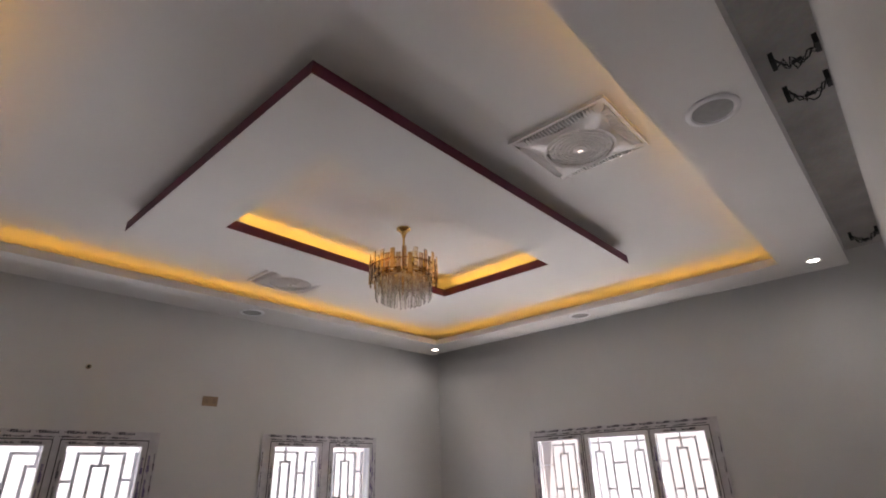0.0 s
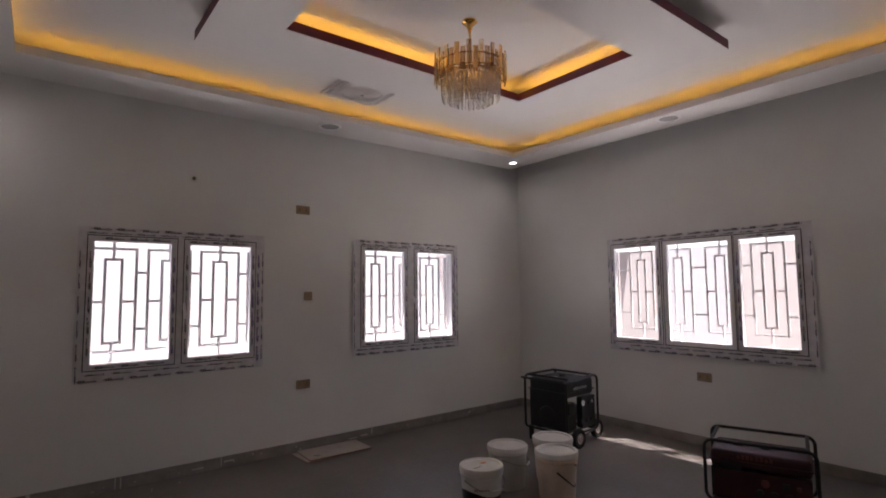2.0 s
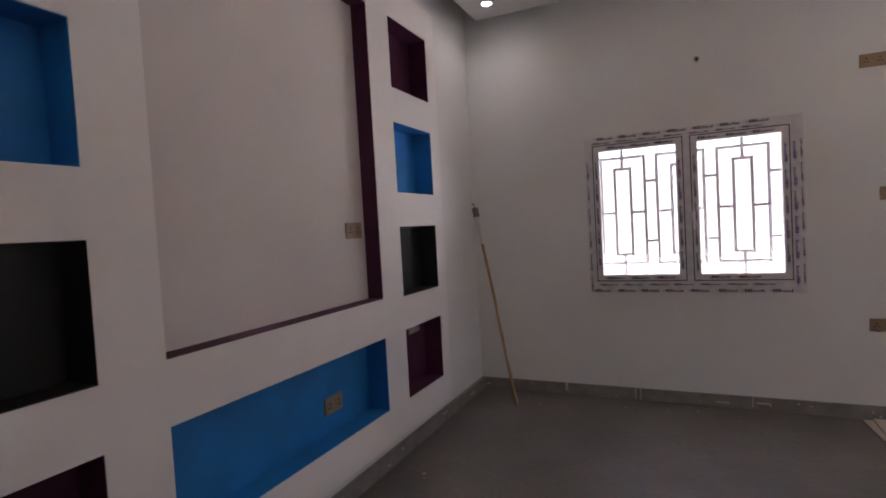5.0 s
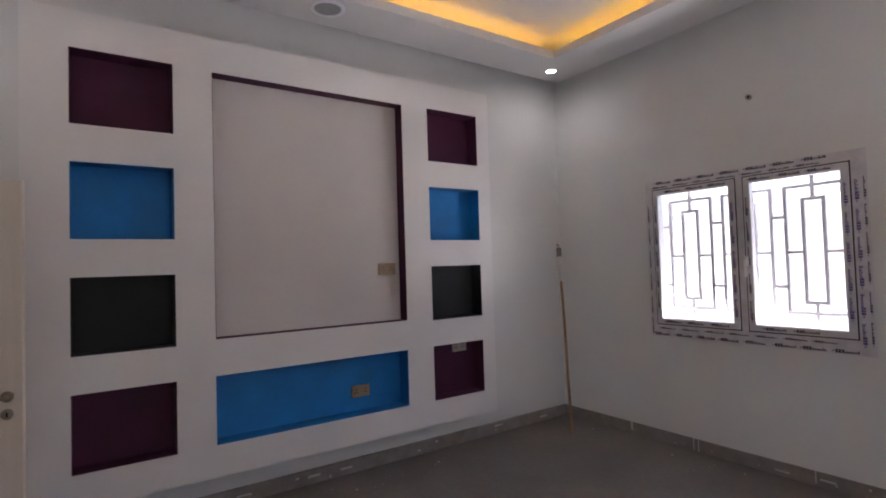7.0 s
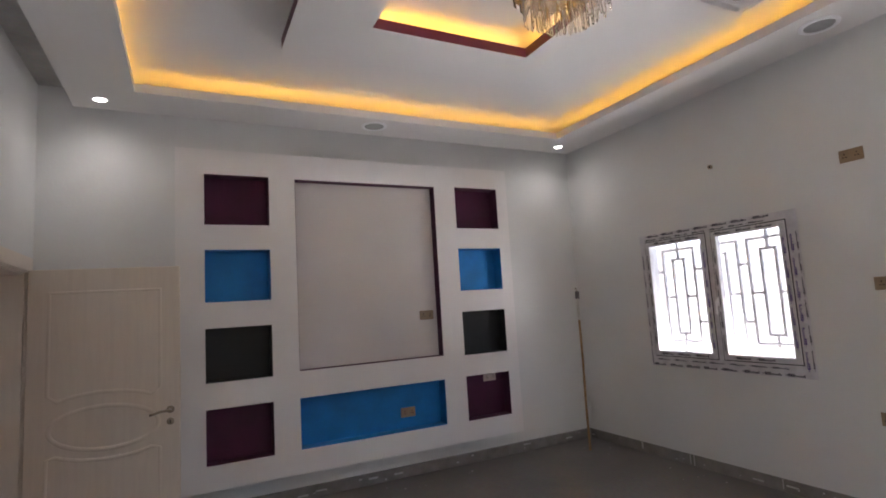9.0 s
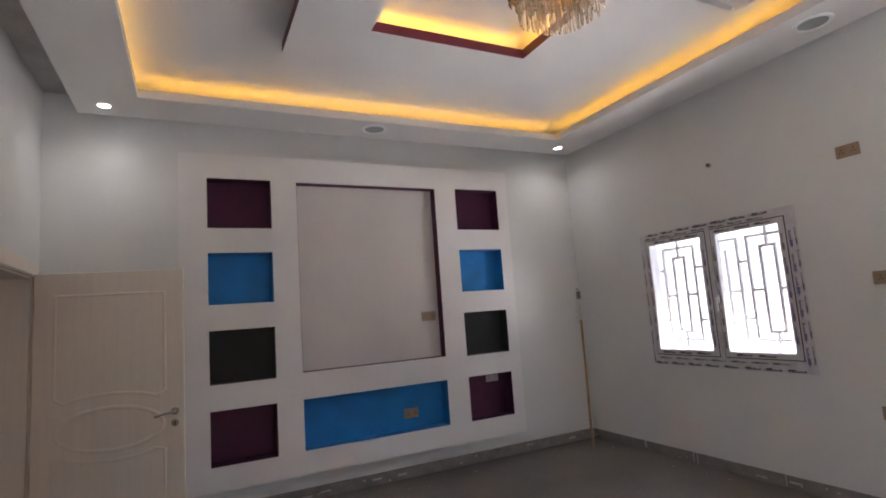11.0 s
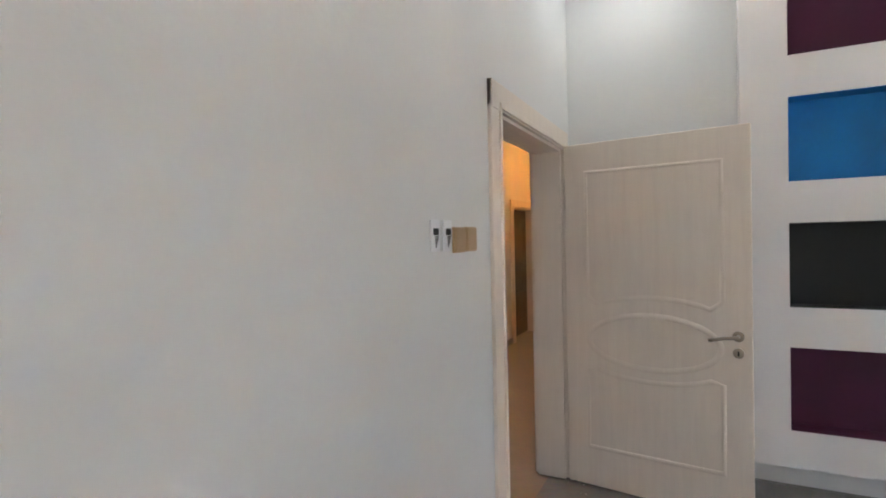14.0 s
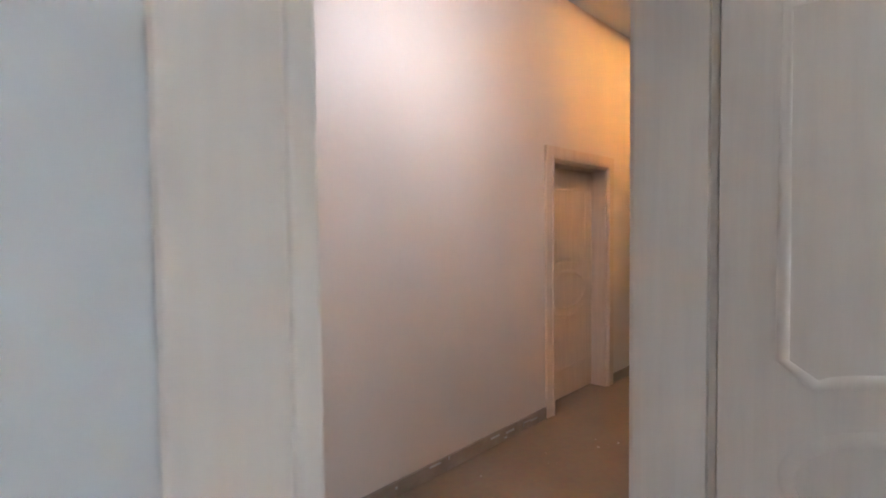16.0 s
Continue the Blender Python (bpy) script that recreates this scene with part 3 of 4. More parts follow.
door_frame("door_frame_1", DOOR[0], DOOR[2], DOOR[3], YD, THD, M_DOOR, "pale wood-grain door frame with moulded casing")
leaf = door_leaf(0.97, 2.03, M_DOOR, M_STEEL, "pale wood-grain door with an oval panel, standing open")
leaf.matrix_basis = pose(DOOR[0] + 0.012, YD + 0.03, 0, 0, 0, 82)
for z in (0.25, 1.80):
    hb = tube([(0, 0, z - 0.05), (0, 0, z + 0.05)], 0.008, False, 10)
    part("hinge", hb, M_STEEL, leaf, "steel butt hinge")

# ---- hall beyond the door ----
HY, HC = -1.64, 3.13
HX0, HX1 = -6.5, 3.4
HD1, HD2 = (-2.90, 0, -1.99, 1.90), (-4.75, 0, -3.80, 1.93)
structure("hall_wall_south", holed((HX0, HX1), (-0.1, HC + 0.1), [(HD1[0], -1, HD1[2], HD1[3]), (HD2[0], -1, HD2[2], HD2[3])], 0.2, lambda u, v, d: (u, HY - d, v)), M_WALL_HALL, "cream painted hall wall with two doors", "wall")
structure("hall_wall_north", holed((HX0, XC - TH), (-0.1, HC + 0.1), [], THD, lambda u, v, d: (u, -d, v)), M_WALL_HALL, "cream painted hall wall", "wall")
structure("hall_wall_west", a_box(HX0 - 0.1, HY - 0.2, -0.1, HX0, 0, HC + 0.1), M_WALL_HALL, "cream painted end wall of the hall", "wall")
structure("hall_wall_east", a_box(HX1, HY - 0.2, -0.1, HX1 + 0.1, -THD, HC + 0.1), M_WALL_HALL, "cream painted end wall of the hall", "wall")
structure("hall_floor", a_box(HX0, HY - 0.18, -0.1, HX1, -0.1, 0), M_HALLFLOOR, "dusty tan stone hall floor", "floor")
structure("hall_ceiling", holed((HX0, HX1), (HY - 0.2, -THD), [(-6.0, -1.30, -2.3, -0.50)], 0.1, lambda u, v, d: (u, v, HC + d)), M_CEIL, "white gypsum hall ceiling", "ceiling")
structure("baseboard", a_box(HD1[2] + 0.1, HY, 0, HX1, HY + 0.014, 0.085, 0.003, 1), M_HALLSTONE, "brownish stone hall baseboard with plaster stains", "baseboard")
structure("baseboard", a_box(HD2[2] + 0.1, HY, 0, HD1[0] - 0.1, HY + 0.014, 0.085, 0.003, 1), M_HALLSTONE, "brownish stone hall baseboard with plaster stains", "baseboard")
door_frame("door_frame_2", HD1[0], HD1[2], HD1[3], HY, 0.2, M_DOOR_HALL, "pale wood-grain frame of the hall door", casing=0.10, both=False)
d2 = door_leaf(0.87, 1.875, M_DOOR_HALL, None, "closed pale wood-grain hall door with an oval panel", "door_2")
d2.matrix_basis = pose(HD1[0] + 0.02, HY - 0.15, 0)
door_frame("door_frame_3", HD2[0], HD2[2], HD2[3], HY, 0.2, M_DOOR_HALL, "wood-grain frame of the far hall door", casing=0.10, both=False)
d3 = door_leaf(0.91, 1.905, M_DARKDOOR, None, "closed dark wooden door at the hall's far part", "door_3")
d3.matrix_basis = pose(HD2[0] + 0.02, HY - 0.12, 0)

# unseen board, added only to stop daylight leaking round the closed hall doors
structure("hall_light_block", a_box(HD2[0] - 0.3, HY - 0.26, -0.1, HD1[2] + 0.3, HY - 0.19, 2.4), M_DARKDOOR, "unseen dark board added behind the closed hall doors to block daylight", "wall")

# ---- outside ----
structure("ground", a_box(-60, -60, -0.3, 60, 60, -0.12), M_GROUND, "pale sandy yard ground", "ground")
structure("yard_wall_north", a_box(-8, YA + 2.6, -0.12, 10, YA + 2.8, 2.3), M_OUTWALL, "pale pinkish rendered yard wall", "wall")
structure("yard_wall_east", a_box(XB + 3.2, -6, -0.12, XB + 3.4, YA + 2.6, 2.3), M_OUTWALL, "pale pinkish rendered yard wall", "wall")


# ---- ceiling spots ----
def spot(x, y):
    t = thing("ceiling_spot", pose(x, y, SOFFIT), "round recessed LED spot, lit white, in the tray ring", "ceiling light", "tray spots")
    part("rim", lathe([(0.040, 0.0), (0.055, 0.0), (0.055, -0.004), (0.050, -0.007), (0.042, -0.006), (0.040, 0.0)], 32), M_PVC, t, smooth=True)
    part("diffuser", lathe([(0.0, -0.002), (0.041, -0.002), (0.041, -0.0005), (0.0, -0.0005)], 32), M_LAMPWHITE, t, "glowing white diffuser")
    lamp = new("spot_lamp", bpy.data.lights.new("spot_lamp", "SPOT"))
    lamp.data.energy, lamp.data.spot_size, lamp.data.spot_blend, lamp.data.shadow_soft_size = SPOT_W, radians(155), 0.95, 0.06
    lamp.data.color = (1.0, 0.98, 0.95)
    lamp.parent = t
    lamp.location = (0, 0, -0.012)


for x, y in ((0.205, 0.46), (0.205, 4.803), (5.545, 4.803), (5.46, 0.47)):
    spot(x, y)
hall = new("hall_lamp", bpy.data.lights.new("hall_lamp", "POINT"))
hall.location, hall.data.energy, hall.data.color, hall.data.shadow_soft_size = (-0.55, -0.92, 2.50), 0.95, (1.0, 0.88, 0.92), 0.12
HT = (-6.0, -1.30, -2.3, -0.50)
structure("hall_ceiling_field", a_box(HT[0] - 0.25, HY + 0.05, HC + 0.26, HT[2] + 0.25, -0.2, HC + 0.30), M_CEIL, "white gypsum field above the hall ceiling's recess", "ceiling")
bm = bmesh.new()
box(bm, HT[0] - 0.25, HY + 0.05, HC + 0.10, HT[0] - 0.22, -0.2, HC + 0.26)
box(bm, HT[2] + 0.22, HY + 0.05, HC + 0.10, HT[2] + 0.25, -0.2, HC + 0.26)
box(bm, HT[0] - 0.22, HY + 0.05, HC + 0.10, HT[2] + 0.22, HY + 0.08, HC + 0.26)
box(bm, HT[0] - 0.22, -0.23, HC + 0.10, HT[2] + 0.22, -0.20, HC + 0.26)
structure("hall_ceiling_sides", bm, M_CEIL, "white sides of the hall ceiling's recess", "ceiling")
for a in ((HT[0], HT[1] - 0.10, HT[2], HT[1] - 0.10), (HT[0], HT[3] + 0.10, HT[2], HT[3] + 0.10)):
    strip(*a, HC + 0.10, M_STRIP_HALL, "amber LED strip glowing in the hall ceiling's recess", "hall strips")


# ---- ceiling fixtures ----
def round_lamp(x, y):
    t = thing("round_downlight", pose(x, y, SOFFIT), "round unlit downlight with a grey diffuser and white rim", "ceiling light", "round downlights")
    part("rim", lathe([(0.088, 0.0), (0.118, 0.0), (0.118, -0.006), (0.110, -0.012), (0.095, -0.012), (0.088, -0.004)], 40), M_PVC, t, smooth=True)
    part("diffuser", lathe([(0.0, -0.005), (0.089, -0.005), (0.089, -0.001), (0.0, -0.001)], 40), M_DIFF, t, "grey ribbed diffuser")


M_DIFF = paint("grey_diffuser", (0.36, 0.36, 0.36), 0.5, 0.06, 30, 200, 0.2)
for x, y in ((2.80, 0.46), (2.90, 4.82), (5.49, 2.61), (0.25, 2.61)):
    round_lamp(x, y)


def ceiling_fan(x, y, turn):
    """A square panel fan: bevelled tray, a round guard in the middle, slatted vents towards its sides."""
    t = thing("ceiling_fan", pose(x, y, UPPER, 0, 0, turn), "white square panel fan with a round guard under the ceiling", "ceiling fan", "panel fans")
    R = 0.285
    bm = bmesh.new()
    steps = 48
    outer, mid, ring = [], [], []
    for i in range(steps):
        a = 2 * math.pi * i / steps + math.pi / 4
        c, q = math.cos(a), math.sin(a)
        k = 1 / max(abs(c), abs(q))
        outer.append(bm.verts.new((R * c * k, R * q * k, -0.004)))
        # bays curve in from corner to corner along each side
        f = min(abs(c), abs(q)) / max(abs(c), abs(q))
        kk = k * (0.208 + (R - 0.012 - 0.208) * f ** 2.2)
        mid.append(bm.verts.new((kk * c, kk * q, -0.034 + 0.014 * f)))
        ring.append(bm.verts.new((0.195 * c, 0.195 * q, -0.052)))
    inner = [bm.verts.new((0.182 * math.cos(2 * math.pi * i / steps + math.pi / 4), 0.182 * math.sin(2 * math.pi * i / steps + math.pi / 4), -0.046)) for i in range(steps)]
    for A, B in ((mid, ring), (ring, inner)):
        for i in range(steps):
            j = (i + 1) % steps
            bm.faces.new((A[i], A[j], B[j], B[i]))
    bmesh.ops.delete(bm, geom=[v for v in outer], context="VERTS")
    bmesh.ops.recalc_face_normals(bm, faces=bm.faces[:])
    part("cover", bm, M_FANPL, t, "white curved cover", smooth=True)
    part("edge_frame", holed((-R, R), (-R, R), [(-R + 0.018, -R + 0.018, R - 0.018, R - 0.018)], 0.022, lambda u, v, d: (u, v, -0.022 + d)), M_FANPL, t)
    part("backing", a_box(-R + 0.018, -R + 0.018, -0.006, R - 0.018, R - 0.018, -0.001), M_VENT, t, "grey backing of the vents")
    for side in range(4):
        rot = Matrix.Rotation(side * math.pi / 2, 4, "Z")
        for i in range(21):
            u = -0.20 + 0.02 * i
            bmv = a_box(u - 0.003, 0.205, -0.034, u + 0.003, R - 0.02, -0.008)
            bmv.transform(rot)
            part("vent_slat", bmv, M_FANPL, t)
    for k in range(7):
        r = 0.035 + 0.022 * k
        part("guard_ring", tube([(r * math.cos(2 * math.pi * i / 36), r * math.sin(2 * math.pi * i / 36), -0.052) for i in range(36)], 0.003, True, 6), M_FANPL, t)
    for i in range(18):
        a = 2 * math.pi * i / 18
        part("guard_spoke", tube([(0.03 * math.cos(a), 0.03 * math.sin(a), -0.050), (0.186 * math.cos(a + 0.25), 0.186 * math.sin(a + 0.25), -0.050)], 0.002, False, 6), M_FANPL, t)
    part("hub", lathe([(0, -0.060), (0.020, -0.060), (0.036, -0.054), (0.038, -0.044), (0, -0.044)], 28), M_FANPL, t, smooth=True)
    part("badge", lathe([(0, -0.0625), (0.014, -0.0625), (0.016, -0.060), (0, -0.060)], 24), M_STEEL, t, "shiny round badge")
    part("guard_disc", lathe([(0, -0.030), (0.183, -0.030), (0.183, -0.024), (0, -0.024)], 32), M_GUARD, t, "grey shade behind the guard")


M_GUARD = paint("guard_grey", (0.76, 0.73, 0.70), 0.6, 0.06, 30, 100, 0.1)
M_FANPL = paint("fan_plastic", (0.76, 0.73, 0.71), 0.35, 0.04, 8, 80, 0.0)
M_VENT = paint("vent_grey", (0.54, 0.48, 0.43), 0.6, 0.06, 30, 100, 0.1)
ceiling_fan(2.83, 1.14, 0)
ceiling_fan(2.905, 4.16, 0)


def chandelier(x, y):
    t = thing("chandelier", pose(x, y, UPPER), "brass chandelier with tinted glass plates and clear crystal rods", "chandelier")
    part("canopy", lathe([(0, 0), (0.052, 0), (0.054, -0.010), (0.044, -0.018), (0.026, -0.030), (0.016, -0.060), (0.008, -0.085), (0, -0.085)], 32), M_BRASS, t, "polished brass canopy", smooth=True)
    part("stem", tube([(0, 0, -0.08), (0, 0, -0.34)], 0.005, False, 10), M_BRASS, t)
    for i in range(8):
        z = -0.10 - i * 0.026
        a = math.pi / 2 * (i % 2)
        part("chain_link", tube([(0.010 * math.cos(b) * math.cos(a), 0.010 * math.cos(b) * math.sin(a), z + 0.016 * math.sin(b)) for b in [2 * math.pi * k / 12 for k in range(12)]], 0.0025, True, 6), M_BRASS, t)
    for r, z in ((0.232, -0.325), (0.232, -0.40), (0.195, -0.40), (0.150, -0.39), (0.10, -0.39)):
        part("ring", tube([(r * math.cos(2 * math.pi * i / 40), r * math.sin(2 * math.pi * i / 40), z) for i in range(40)], 0.005, True, 8), M_BRASS, t, "polished brass ring", smooth=True)
    r2 = random.Random(9)
    for i in range(8):
        a = math.pi * i / 4
        part("arm", tube([(0, 0, -0.33), (0.12 * math.cos(a), 0.12 * math.sin(a), -0.335), (0.232 * math.cos(a), 0.232 * math.sin(a), -0.40)], 0.005, False, 8), M_BRASS, t)
        move = Matrix.Translation((0.155 * math.cos(a + 0.4), 0.155 * math.sin(a + 0.4), -0.335))
        bulb = lathe([(0, 0.06), (0.006, 0.05), (0.012, 0.028), (0.010, 0.004), (0.009, 0), (0, 0)], 14)
        bulb.transform(move)
        part("candle_bulb", bulb, M_BULB, t, "small yellow candle bulb", smooth=True)
        sl = lathe([(0, 0), (0.012, 0), (0.012, -0.045), (0, -0.045)], 14)
        sl.transform(move)
        part("bulb_sleeve", sl, M_BRASS, t, smooth=True)
    def plate_mesh(w, h, m):
        b = a_box(-w, -0.004, -h, w, 0.004, 0.0, 0.003, 1)
        me = bpy.data.meshes.new("glass_plate")
        b.to_mesh(me)
        b.free()
        me.materials.append(m)
        return me
    outer = [plate_mesh(0.0165, 0.155, m) for m in (M_TINT, M_BRASSPLATE, M_SMOKE)]
    inner = [plate_mesh(0.0185, 0.130, m) for m in (M_CRYSTAL, M_TINT)]
    for n, r, kinds, top in ((38, 0.245, outer, -0.250), (32, 0.205, inner, -0.262)):
        for i in range(n):
            a = 2 * math.pi * i / n
            ob = new("glass_plate", r2.choice(kinds))
            ob.parent = t
            ob.matrix_basis = Matrix.Translation((r * math.cos(a), r * math.sin(a), top - (0.042 if i % 2 else 0.0) + r2.uniform(-0.008, 0.008))) @ Matrix.Rotation(a + math.pi / 2 + r2.uniform(-0.08, 0.08), 4, "Z")
    for r, cnt, length, z in ((0.195, 34, 0.165, -0.395), (0.155, 26, 0.190, -0.395), (0.105, 16, 0.210, -0.39)):
        b = lathe([(0, 0.0), (0.0075, 0.0), (0.0075, -length + 0.012), (0, -length)], 6)
        mr = bpy.data.meshes.new("crystal_rod")
        b.to_mesh(mr)
        b.free()
        mr.materials.append(M_CRYSTAL)
        for i in range(cnt):
            a = 2 * math.pi * (i + 0.5 * (cnt % 3)) / cnt
            ob = new("crystal_rod", mr)
            ob.parent = t
            ob.matrix_basis = pose(r * math.cos(a), r * math.sin(a), z, r2.uniform(-3, 3), r2.uniform(-3, 3), r2.uniform(0, 60))


M_SMOKE = clear("brown_smoky_plate", (0.62, 0.46, 0.32), 0.08, 1.45)
M_BULB = paint("yellow_bulb", (0.85, 0.62, 0.12), 0.3, 0.05, 20, 90, 0.0)
M_TINT = clear("smoky_plate", (0.92, 0.80, 0.60), 0.05, 1.45)
M_BRASSPLATE = paint("champagne_plate", (0.78, 0.52, 0.22), 0.25, 0.08, 15, 120, 0.05, metal=0.8)
chandelier(2.905, 2.645)


# ---- sockets and switches ----
def socket(m, w, gangs, label, group="wall sockets", mat=None):
    """A moulded plate in local xz facing -y, with three-pin openings."""
    t = thing("wall_socket", m, label, "socket", group)
    mat = mat or M_SOCKET
    part("plate", a_box(-w / 2, -0.009, -0.045, w / 2, 0, 0.045, 0.004, 2), mat, t)
    for g in range(gangs):
        cx = (g - (gangs - 1) / 2) * (w / gangs)
        part("insert", a_box(cx - 0.028, -0.0115, -0.030, cx + 0.028, -0.009, 0.030, 0.001, 1), mat, t)
        for dx, dz, a, b in ((0, 0.012, 0.003, 0.006), (-0.010, -0.010, 0.005, 0.003), (0.010, -0.010, 0.005, 0.003)):
            part("pin_hole", a_box(cx + dx - a, -0.0128, dz - b, cx + dx + a, -0.0115, dz + b), M_HOLE, t)
    return t


socket(pose(2.79, YA, 2.48), 0.150, 2, "gold double socket plate high on the wall")
socket(pose(2.857, YA, 1.575), 0.088, 1, "gold single socket plate between the windows")
socket(pose(2.812, YA, 0.668), 0.150, 2, "gold double socket plate low on the wall")
socket(pose(XB, 2.655, 0.70, 0, 0, -90), 0.150, 2, "gold double socket plate under the three-pane window")
socket(pose(-0.115, 3.20, 1.521, 0, 0, 90), 0.150, 2, "gold double socket plate in the screen recess")
socket(pose(PBACK, 2.962, 0.597, 0, 0, 90), 0.150, 2, "gold double socket plate in the blue niche")
M_BEIGE = paint("beige_plastic", (0.55, 0.47, 0.42), 0.4, 0.06, 9, 120, 0.05)
socket(pose(PBACK, 3.905, 0.832, 0, 0, 90), 0.150, 2, "beige double socket plate under the maroon niche's top", mat=M_BEIGE)


def switch(x, z):
    t = thing("light_switch", pose(x, YD, z, 0, 0, 180), "square gold rocker switch beside the door", "switch", "gold switches")
    part("plate", a_box(-0.046, -0.010, -0.045, 0.046, 0, 0.045, 0.004, 2), M_GOLD, t)
    part("rocker", a_box(-0.040, -0.015, -0.041, 0.040, -0.0095, 0.041, 0.003, 2), M_GOLD, t, "wide gold rocker")


switch(1.546, 1.482)
switch(1.446, 1.484)


def control(x, z):
    """A white wall plate with a black printed fan-speed wedge."""
    t = thing("fan_control", pose(x, YD, z, 0, 0, 180), "white wall plate with a black tapering speed scale", "fan control", "fan controls")
    part("plate", a_box(-0.031, -0.006, -0.052, 0.031, 0, 0.052, 0.003, 2), M_PVC, t)
    part("display", a_box(-0.016, -0.0072, 0.002, 0.020, -0.006, 0.024), M_BLACK, t, "black block")
    for i in range(6):
        w = 0.026 - 0.0035 * i
        part("scale_bar", a_box(-0.006 + i * 0.0006, -0.0072, -0.006 - i * 0.0065, -0.006 + w, -0.006, -0.001 - i * 0.0065), M_BLACK, t)


control(1.722, 1.497)
control(1.632, 1.497)

# the pipe sleeve high on the window wall
t = thing("pipe_sleeve", pose(1.722, YA, 2.684), "small dark pipe sleeve stub in the wall", "pipe sleeve")
b = lathe([(0.010, -0.004), (0.019, -0.004), (0.019, 0.022), (0.013, 0.022), (0.010, 0.0)], 20)
b.transform(Matrix.Rotation(math.pi / 2, 4, "X"))
part("sleeve", b, M_STEEL, t, smooth=True)
b = lathe([(0, 0.001), (0.0125, 0.001), (0.0125, 0.012), (0, 0.012)], 16)
b.transform(Matrix.Rotation(math.pi / 2, 4, "X"))
part("bore", b, M_HOLE, t)


# ---- wires hanging in the shadow gap ----
def wires(x, y0, y1, z, seed, label):
    r3 = random.Random(seed)
    t = thing("loose_wire", pose(x, 0, z), label, "wire", "loose wires")
    for k in range(3):
        pts = []
        for i in range(14):
            f = i / 13
            pts.append((r3.uniform(-0.02, 0.02) + 0.02 * k, y0 + (y1 - y0) * f, -0.03 - 0.05 * math.sin(math.pi * f) + r3.uniform(-0.02, 0.02)))
        part("strand", tube(pts, 0.0035, False, 6), M_WIRE, t)
    part("joint_tape", tube([(0, (y0 + y1) / 2 - 0.02, -0.08), (0.005, (y0 + y1) / 2 + 0.02, -0.082)], 0.009, False, 8), M_WIRE, t)
    for yy in (y0, y1):
        part("clip", a_box(-0.015, yy - 0.01, -0.05, 0.06, yy + 0.01, 0.0), M_WIRE, t)


wires(2.80, 0.02, 0.185, SLAB - 0.06, 1, "black loose wires sagging across the ceiling gap")
wires(3.10, 0.02, 0.185, SLAB - 0.06, 2, "black loose wires sagging across the ceiling gap")
wires(5.45, 0.02, 0.185, SLAB - 0.06, 3, "black loose wires sagging across the ceiling gap")

# ---- pole ----
M_POLE = wood("bamboo", (0.42, 0.26, 0.12), (0.26, 0.15, 0.07), (30, 30, 3))
M_DARKCLAMP = paint("worn_grey_clamp", (0.16, 0.15, 0.15), 0.5, 0.1, 20, 80, 0.1, metal=0.5)
M_POLEWHITE = paint("pole_white", (0.72, 0.70, 0.66), 0.5, 0.08, 12, 80, 0.1)
foot, tip = Vector((0.29, 4.805, 0.0)), Vector((-0.148, 5.19, 1.70))
pole = thing("paint_pole", Matrix.Translation(foot) @ (tip - foot).to_track_quat("Z", "Y").to_matrix().to_4x4(), "wooden roller pole with a white upper part leaning in the corner", "pole")
L = (tip - foot).length
part("stick", tube([(0, 0, 0.01), (0.003, 0, L * 0.25), (-0.003, 0.002, L * 0.5), (0, 0, L * 0.80)], 0.013, False, 10), M_POLE, pole, smooth=True)
part("upper_tube", tube([(0, 0, L * 0.79), (0, 0, L * 0.95)], 0.0145, False, 12), M_POLEWHITE, pole, "white plastic upper tube", smooth=True)
part("clamp", a_box(-0.024, -0.018, L * 0.935, 0.024, 0.018, L * 0.985, 0.005, 2), M_DARKCLAMP, pole, "grey metal clamp")
part("hook", tube([(0, 0, L * 0.98), (0.0, 0, L * 1.0), (0.012, 0, L * 1.012), (0.022, 0, L * 1.0)], 0.005, False, 8), M_STEEL, pole)

# ---- spare tiles on the floor ----
M_TILE = paint("spare_tile_face", (0.50, 0.44, 0.40), 0.3, 0.08, 6, 60, 0.03)
M_TILEEDGE = paint("tile_edge", (0.30, 0.16, 0.10), 0.8, 0.1, 12, 60, 0.2)
for k, (x, y, a, z) in enumerate(((3.01, 5.00, 3, 0.0), (3.055, 4.985, -1, 0.012))):
    t = thing("spare_tile", pose(x, y, z, 0, 0, a), ("brown-backed spare floor tile lying under another tile" if k == 0 else "pinkish spare floor tile lying on another tile"), "tile", "spare tiles")
    part("body", a_box(-0.33, -0.18, 0, 0.33, 0.18, 0.008, 0.001, 1), M_TILEEDGE, t, "reddish brown clay body")
    part("glaze", a_box(-0.328, -0.178, 0.008, 0.328, 0.178, 0.0115, 0.001, 1), M_TILE, t)

# ---- buckets ----
M_WHITEPL = paint("white_bucket_plastic", (0.70, 0.68, 0.63), 0.4, 0.06, 7, 60, 0.06)
M_CREAMPL = paint("cream_bucket_plastic", (0.66, 0.52, 0.40), 0.45, 0.08, 7, 60, 0.06)
M_GREYPL = paint("translucent_bucket_plastic", (0.56, 0.55, 0.52), 0.4, 0.06, 7, 60, 0.06)
M_LABEL = paint("black_label", (0.012, 0.012, 0.016), 0.35, 0.1, 9, 60, 0.0)
M_ORANGE = paint("orange_mark", (0.75, 0.25, 0.03), 0.5, 0.1, 9, 60, 0.0)


